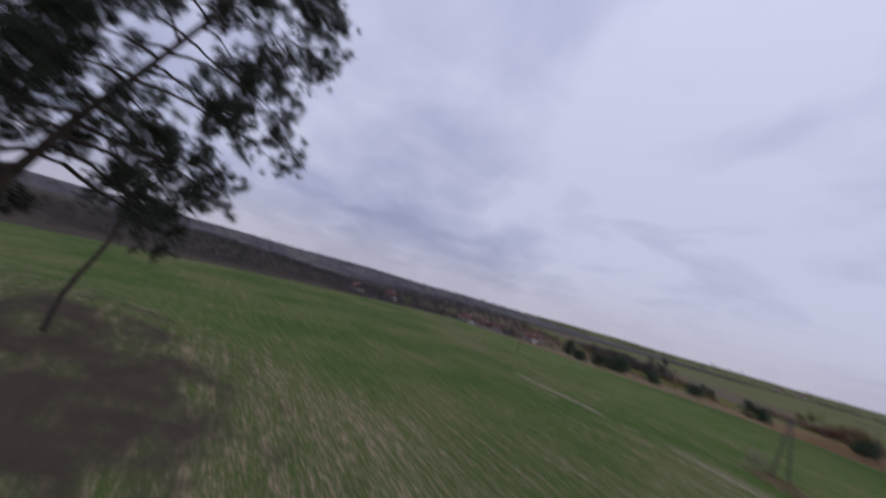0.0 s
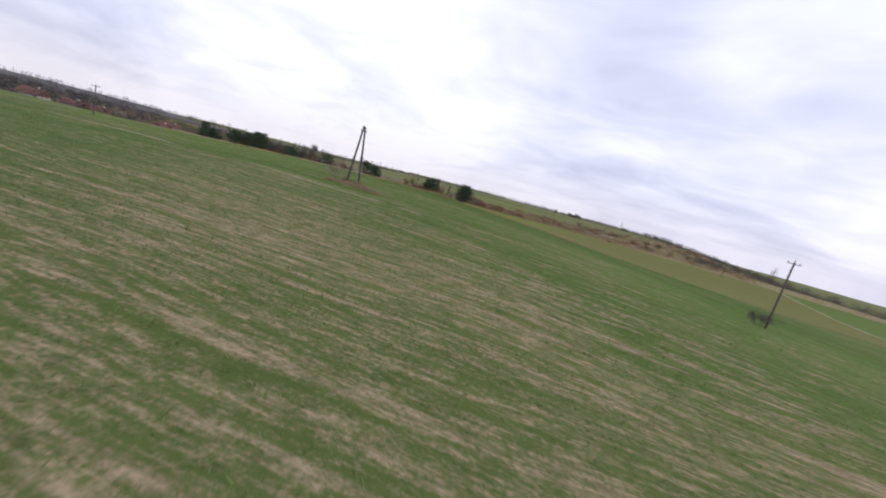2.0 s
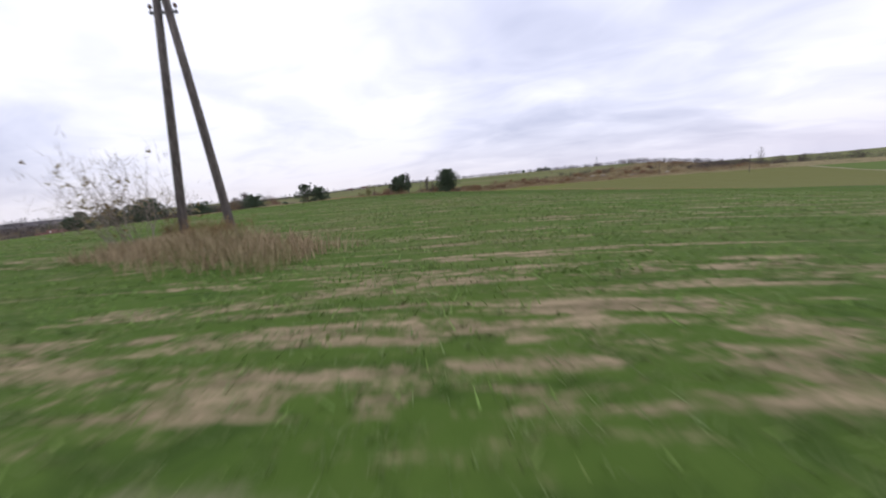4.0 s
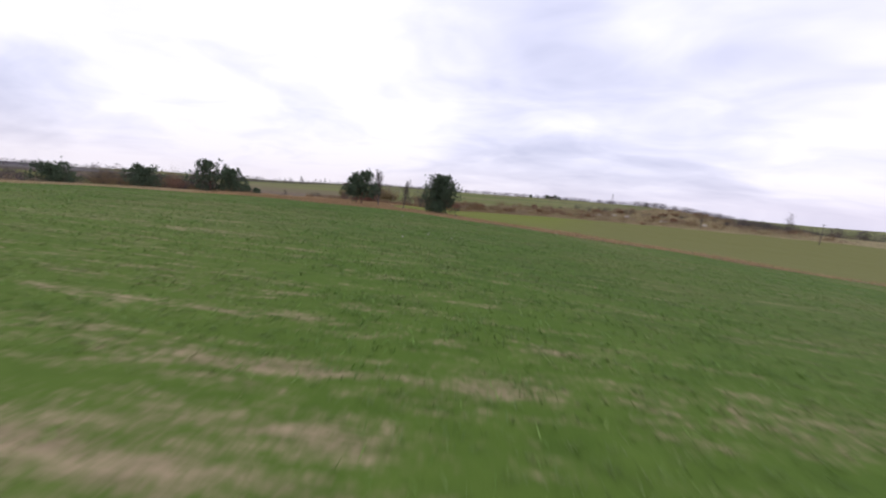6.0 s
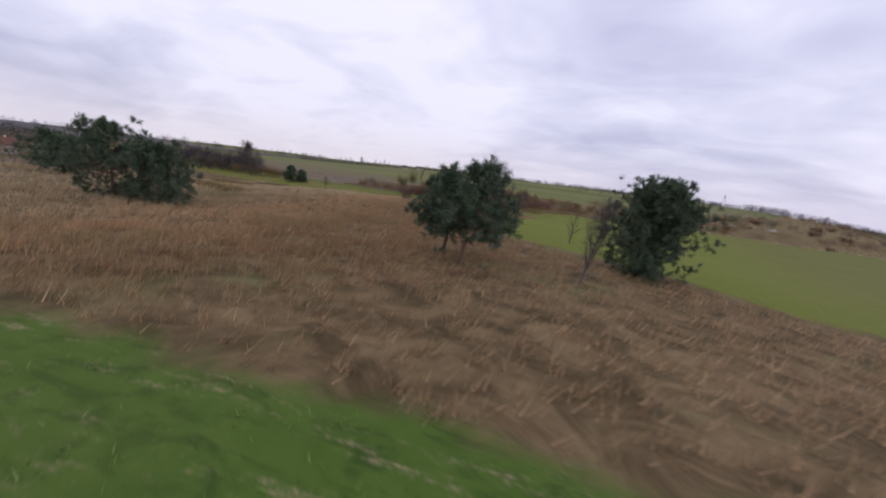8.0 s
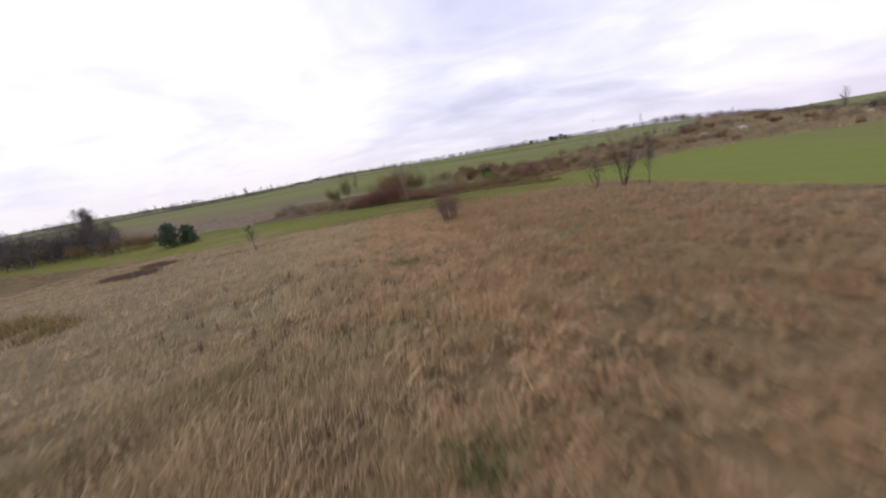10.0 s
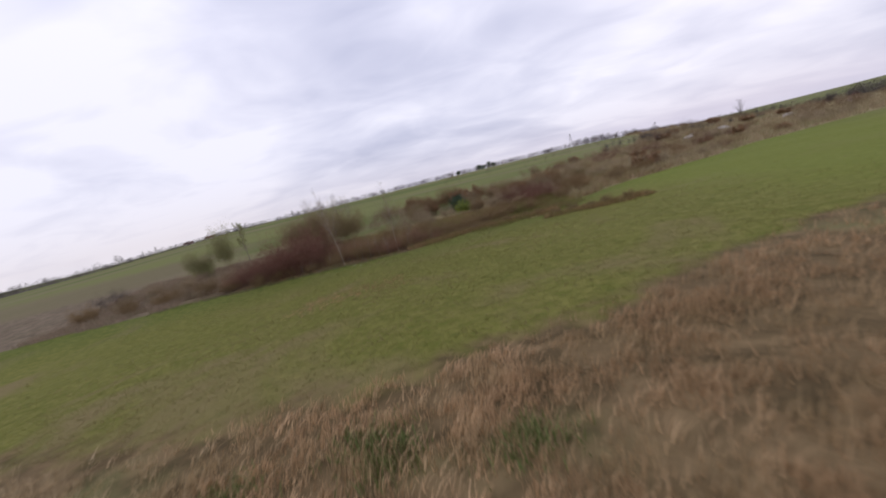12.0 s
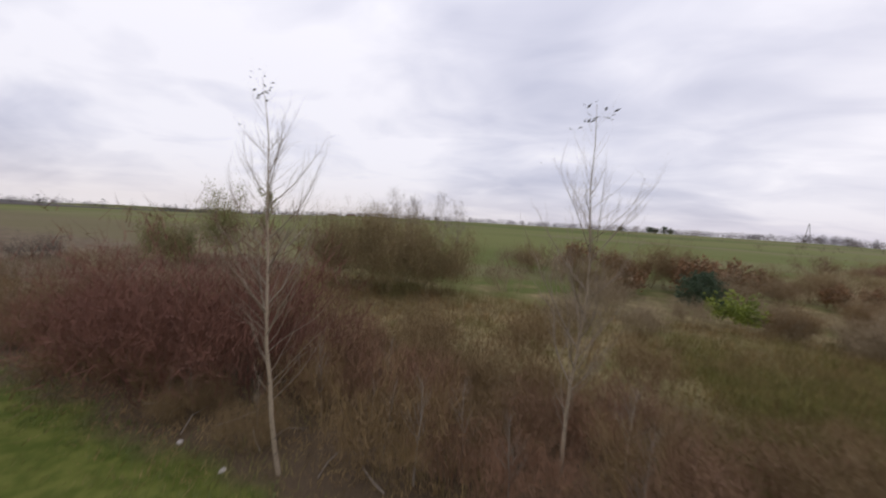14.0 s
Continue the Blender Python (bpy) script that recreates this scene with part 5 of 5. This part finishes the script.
# ---- rubble heaps, stones, litter ----
def lump(name, x, y, size, squash, seed, label, category, mat, group=""):
    r = np.random.default_rng(seed)
    bm = bmesh.new()
    bmesh.ops.create_icosphere(bm, subdivisions=3 if size > 1 else 2, radius=1.0)
    for v in bm.verts:
        p = v.co
        q = 1 + 0.30 * noise.noise(p * 1.6 + Vector((seed, 0, 0))) + 0.14 * noise.noise(p * 4.5 + Vector((0, seed, 0)))
        v.co = Vector((p.x * squash[0], p.y * squash[1], max(p.z, -0.25) * squash[2])) * q * size
    me = bpy.data.meshes.new(name)
    bm.to_mesh(me)
    bm.free()
    me.materials.append(mat)
    ob = new(name, me)
    ob.location = (x, y, gz(x, y) + (0.12 * size * squash[2]))
    ob.rotation_euler = (0, 0, r.uniform(0, 6.28))
    return tagged(ob, label, category, group)


for i, (x, y, s) in enumerate([(-6, 238, 1.0), (2, 249, 0.9), (9, 245, 1.1), (27, 240, 1.0), (46, 240, 0.9)]):
    lump("rubble_heap", x, y, s, (2.3, 1.3, 0.95), i + 3, "pale heap of tipped rubble", "rubble heap", STONE, "rubble heaps")
for i, (x, y) in enumerate([(-16.3, 29.0), (-8.8, 18.7), (-8.3, 17.5), (-7.1, 17.8), (-7.0, 18.8), (-8.3, 14.9), (5.6, -37.7)]):
    lump("stone", x, y, 0.07 if i == 0 else 0.042, (1.2, 0.9, 0.8), i + 31, "pale field stone lying in the crop", "stone", STONE, "field stones")
for i, (x, y, a, n) in enumerate([(-105.8, 153.0, 0.3, 1.5), (-104.9, 153.3, 1.2, 1.1), (-103.9, 152.9, 2.0, 1.7), (-102.7, 153.4, 0.9, 1.2), (-101.4, 153.0, 2.6, 1.4), (-100.6, 153.6, 0.5, 1.0), (-98.7, 153.2, 1.7, 1.3), (-97.2, 153.0, 2.9, 0.9)]):
    g = Geo()
    g.tube([(-n / 2, 0, 0.03), (-n * 0.1, 0.06, 0.10 + 0.10 * (i % 3)), (n / 2, -0.03, 0.16 + 0.16 * (i % 2))], [0.022, 0.018, 0.008], 5)
    ob = new("stick", mesh_of("stick", g.v, g.f, PALE_TWIG))
    ob.location, ob.rotation_euler = (x, y, gz(x, y)), (0, 0, a)
    tagged(ob, "pale dead stick lying before the thicket", "stick", "dead sticks")
# stone-shaped lumps stand in for white litter before the thicket
for i, (x, y) in enumerate([(-103.2, 151.9), (-101.0, 151.6), (-97.8, 150.4), (-96.6, 149.2)]):
    lump("stone", x, y, 0.09, (1.3, 0.9, 0.6), i + 41, "pale lump of white litter at the foot of the thicket", "stone", STONE, "ditch stones")

# ---- grass, nearest stretches of the plan ----
r = np.random.default_rng(301)
FALLOW_LINE = [(-36, 44), (-47, 47), (-56, 54), (-66, 72), (-74, 92), (-80, 108), (-84, 118)]
x, y = near_line(r, 62000, FALLOW_LINE, 13)
k = (y > crop_edge(x) + 0.5) & (y < fallow_edge(x) - r.uniform(0, 2.5, len(x)))
x, y = x[k], y[k]
s = swell(x, y, 0.9) + 0.6 * swell(x, y, 0.23)
k = s > -0.20
x, y, s = x[k], y[k], s[k]
tuss = np.repeat(0.58 + 0.85 * s, 7)
x, y = tufted(r, x, y, 7, 0.09)
blades("dry_grass", x, y, tuss * r.uniform(0.18, 0.58, len(x)), r.uniform(0.008, 0.018, len(x)), DRY, "tall dry tan grass on the fallow", 302, 0.38, (0.26, 0.20))
x, y = near_line(r, 30000, FALLOW_LINE, 15)
k = (y > crop_edge(x) + 0.5) & (y < fallow_edge(x) - 1.0)
x, y = x[k], y[k]
k = swell(x, y, 0.7) + 0.5 * swell(x, y, 1.9) > 0.10
x, y = tufted(r, x[k], y[k], 3, 0.07)
blades("laid_grass", x, y, r.uniform(0.18, 0.42, len(x)), r.uniform(0.014, 0.034, len(x)), DRY, "long dry grass laid over by the wind", 312, 0.6, (0.8, 0.6))
x, y = r.uniform(-165, 40, 80000), r.uniform(5, 126, 80000)
k = (y > crop_edge(x) + 0.3) & (y < fallow_edge(x) - r.uniform(0, 3, len(x)))
x, y = tufted(r, x[k], y[k], 5, 0.16)
blades("dry_grass", x, y, r.uniform(0.18, 0.48, len(x)), r.uniform(0.02, 0.045, len(x)), DRY, "tall dry tan grass farther over the fallow", 303, 0.6, (0.35, 0.30), True)
x, y = near_line(r, 3200, [(-59, 46), (-65, 55), (-72, 64)], 5.0)
k = (y > crop_edge(x) + 1.0) & (swell(x, y, 0.5) > -0.15)
x, y = tufted(r, x[k], y[k], 7, 0.14)
blades("rank_grass", x, y, r.uniform(0.2, 0.5, len(x)), r.uniform(0.010, 0.022, len(x)), WEED, "greyish rank grass among the dry tussocks", 316, 0.5, (0.26, 0.20))
x, y = near_line(r, 120, [(-77, 77), (-67, 67), (-56, 55)], 4.0)
x, y = tufted(r, x, y, 7, 0.06)
blades("dock_stalks", x, y, r.uniform(0.25, 0.62, len(x)), r.uniform(0.016, 0.034, len(x)), DOCK, "dark brown dry dock stalks in the fallow", 317, 0.16, (0.05, 0.04), False, "weeds")
CROP_LINE = [(45, -82), (43, -73), (35, -62), (24, -50), (12, -32), (4, -12), (-4, 10), (-13, 26), (-24, 33)]
x, y = near_line(r, 130000, CROP_LINE, 20)
u, v = x * 0.9455 + y * 0.3256, y * 0.9455 - x * 0.3256
v = np.round(v / 0.26) * 0.26 + r.normal(0, 0.035, len(x))
x, y = u * 0.9455 - v * 0.3256, v * 0.9455 + u * 0.3256
k = (((x + 2.8) / 2.2) ** 2 + ((y - 1.7) / 1.5) ** 2 > r.uniform(0.2, 1.2, len(x))) & (y < crop_edge(x) - 0.2) & (np.sin(u * 0.7 + 3 * np.sin(v * 0.8)) + np.sin(v * 2.3 + 2 * np.sin(u * 0.35)) + r.normal(0, 0.8, len(x)) > -0.75) & (r.uniform(0, 1, len(x)) < np.where(y < -56, 0.30, 1.0))
x, y = tufted(r, x[k], y[k], 5, 0.03)
blades("winter_wheat", x, y, r.uniform(0.05, 0.12, len(x)), r.uniform(0.010, 0.020, len(x)), WHEAT, "short green winter wheat in rows", 304, 1.3, (0, 0), True, "crop")
x, y = r.uniform(-80, 80, 170000), r.uniform(-78, 66, 170000)
u, v = x * 0.9455 + y * 0.3256, y * 0.9455 - x * 0.3256
k = (y < crop_edge(x) - 0.4) & (np.sin(v * 1.15 + 1.6 * np.sin(u * 0.06) + 2 * np.sin(v * 0.21)) + r.normal(0, 0.35, len(x)) > -0.72)
x, y = tufted(r, x[k], y[k], 4, 0.12)
for k, mat, label in ((y > -44, LUSH, "thick green winter wheat over the field"), (y <= -44, WHEAT, "thin green winter wheat at the field's southern end")):
    blades("winter_wheat", x[k], y[k], r.uniform(0.07, 0.13, k.sum()), r.uniform(0.02, 0.04, k.sum()), mat, label, 313, 1.3, (0, 0), True, "crop")
MEADOW_LINE = [(-82, 110), (-86, 124), (-90, 136), (-93, 150)]
x, y = near_line(r, 52000, MEADOW_LINE, 24)
k = (y > fallow_edge(x) - 0.5) & (y < ditch_edge(x) + 0.5)
x, y = tufted(r, x[k], y[k], 4, 0.06)
blades("meadow_grass", x, y, r.uniform(0.05, 0.17, len(x)), r.uniform(0.010, 0.020, len(x)), MEADOW, "short olive meadow grass", 305, 0.9, (0, 0), True)
x = r.uniform(-150, -45, 34000)
y = ditch_edge(x) + r.uniform(-0.3, 26, len(x))
k = swell(x, y, 0.22) + 0.05 * (y - ditch_edge(x) - 9) + 0.3 * (x < -122) - 0.2 * ((x > -89) & (x < -66) & (y > 154) & (y < 165)) + 0.3 * ((y - ditch_edge(x) < 4) & (x > -97)) - 0.22 * ((y - ditch_edge(x) < 2.5) & (x < -97) & (x > -120)) - 0.40 * ((y - ditch_edge(x) < 8.5) & (x < -87) & (x > -121)) > -0.28
x, y = x[k], y[k]
x, y = tufted(r, x, y, 5, 0.12)
w = x < -121
blades("ditch_weeds", x[~w], y[~w], r.uniform(0.35, 1.15, (~w).sum()) * r.uniform(0.6, 1.2, (~w).sum()), r.uniform(0.010, 0.026, (~w).sum()), DITCH, "brown dead weeds and reeds along the ditch", 306, 0.4, (0.05, 0.0), True, "weeds")
blades("bank_weeds", x[w], y[w], r.uniform(0.3, 0.9, w.sum()), r.uniform(0.012, 0.03, w.sum()), MAUVE, "dull brown dead grass and weeds west of the thicket", 311, 0.4, (0.05, 0.0), False, "weeds")
x, y = near_line(r, 1200, [(-73, 149.6), (-70, 148.6), (-66, 147.6), (-61.5, 147.6)], 1.5)
x, y = tufted(r, x, y, 6, 0.15)
blades("ditch_weeds", x, y, r.uniform(0.2, 0.65, len(x)), r.uniform(0.012, 0.028, len(x)), DITCH, "brown weeds on a spur beside the ditch", 307, 0.5, (0.0, 0.0), False, "weeds")
x, y = near_line(r, 2600, [(-116, 153.4), (-104, 153.2), (-92, 153.6)], 2.2)
x, y = tufted(r, x, y, 4, 0.2)
blades("ditch_weeds", x, y, r.uniform(0.06, 0.28, len(x)), r.uniform(0.012, 0.03, len(x)), DITCH, "short dead weeds and litter before the thicket", 315, 1.2, (0.0, 0.0), True, "weeds")
x, y = near_line(r, 5200, MEADOW_LINE, 26)
k = (y > fallow_edge(x) + 0.5) & (y < ditch_edge(x) - 0.5) & (swell(x, y, 0.5) > -0.1)
x, y = tufted(r, x[k], y[k], 9, 0.10)
blades("grass_tufts", x, y, r.uniform(0.10, 0.24, len(x)), r.uniform(0.010, 0.022, len(x)), MEADOW, "denser tufts of grass in the meadow", 314, 0.9, (0, 0), True)
x = r.uniform(-66, 95, 24000)
y = ditch_edge(x) - 0.5 + r.uniform(0, 1, len(x)) * (bank_edge(x) - ditch_edge(x))
x, y = tufted(r, x, y, 5, 0.3)
blades("bank_weeds", x, y, r.uniform(0.4, 1.5, len(x)), r.uniform(0.03, 0.08, len(x)), WEED, "brown dead weeds covering the eastern bank", 310, 0.4, (0.05, 0.0), True, "weeds")
x, y = near_line(r, 480, [(-97, 132.2), (-92, 131.5), (-88, 132.2)], 2.6)
x, y = tufted(r, x, y, 7, 0.10)
blades("dry_grass", x, y, r.uniform(0.07, 0.22, len(x)), r.uniform(0.010, 0.020, len(x)), DRY, "patch of dry grass in the meadow", 308, 0.5, (0, 0))
x, y = near_line(r, 900, [(-0.5, -30.5), (3.5, -31.3), (8.5, -31.6)], 1.2)
x, y = tufted(r, x, y, 6, 0.10)
blades("knoll_weeds", x, y, r.uniform(0.15, 0.6, len(x)), r.uniform(0.012, 0.024, len(x)), WEED, "pale brown weeds round the pole foot", 309, 0.5, (0, 0), False, "weeds")

# green clumps and dark furrows in the fallow, rank growth on the ditch edge
for i, (x0, y0, w) in enumerate([(-63.1, 63.0, 0.4), (-85.5, 110.7, 0.5), (-88.6, 109.6, 0.5), (-84.7, 109.7, 0.45), (-81.6, 109.4, 0.4), (-78.5, 88.0, 0.5), (-70.0, 76.5, 0.6), (-71.5, 92.2, 0.75)]):
    x, y = r.normal(x0, w, 420), r.normal(y0, w, 420)
    blades("green_clump", x, y, r.uniform(0.12, 0.38, len(x)), r.uniform(0.015, 0.035, len(x)), GREEN, "fresh green weeds among the dry grass", 320 + i, 0.6, (0, 0), False, "weeds")
for i, (a, b) in enumerate([((-129, 103), (-119, 100.5)), ((-124, 94), (-110, 91)), ((-84, 60), (-66, 56)), ((-100, 72), (-88, 70))]):
    x, y = near_line(r, 900, [a, ((a[0] + b[0]) / 2, (a[1] + b[1]) / 2 + 0.9), b], 1.4)
    k = swell(x, y, 0.55) > -0.12
    x, y = tufted(r, x[k], y[k], 5, 0.2)
    blades("dark_weeds", x, y, r.uniform(0.3, 0.8, len(x)), r.uniform(0.02, 0.05, len(x)), FURROW if i < 2 else DITCH, "low dark weeds along an old furrow", 330 + i, 0.5, (0, 0), False, "weeds")
x, y = near_line(r, 2300, [(-91, 152.8), (-86, 153.5), (-80, 155.0), (-70, 156)], 0.9)
x, y = tufted(r, x, y, 8, 0.12)
blades("dry_grass", x, y, r.uniform(0.2, 0.65, len(x)), r.uniform(0.010, 0.020, len(x)), DRY, "dry tan grass fringing the ditch", 340, 0.6, (0, -0.2))
x, y = near_line(r, 16000, [(-88, 159), (-83, 157.5), (-76, 160), (-68, 163)], 5.0)
x, y = tufted(r, x, y, 5, 0.15)
blades("rank_grass", x, y, r.uniform(0.3, 0.75, len(x)), r.uniform(0.012, 0.028, len(x)), RANK, "rank olive grass on the ditch bank", 341, 0.6, (0, 0), True)
x, y = near_line(r, 12000, [(-87, 165), (-76, 168), (-66, 173)], 6.0)
x, y = tufted(r, x, y, 4, 0.2)
blades("rank_grass", x, y, r.uniform(0.3, 0.8, len(x)), r.uniform(0.02, 0.04, len(x)), RANK, "rank olive grass beyond the ditch", 343, 0.6, (0, 0), True)
x, y = near_line(r, 1100, [(-128, 151), (-112, 151.6), (-100, 151.0), (-92, 151.6)], 0.9)
x, y = tufted(r, x, y, 5, 0.12)
blades("rank_grass", x, y, r.uniform(0.08, 0.22, len(x)), r.uniform(0.010, 0.022, len(x)), GREEN, "greener grass at the meadow's edge", 342, 0.6, (0, 0))
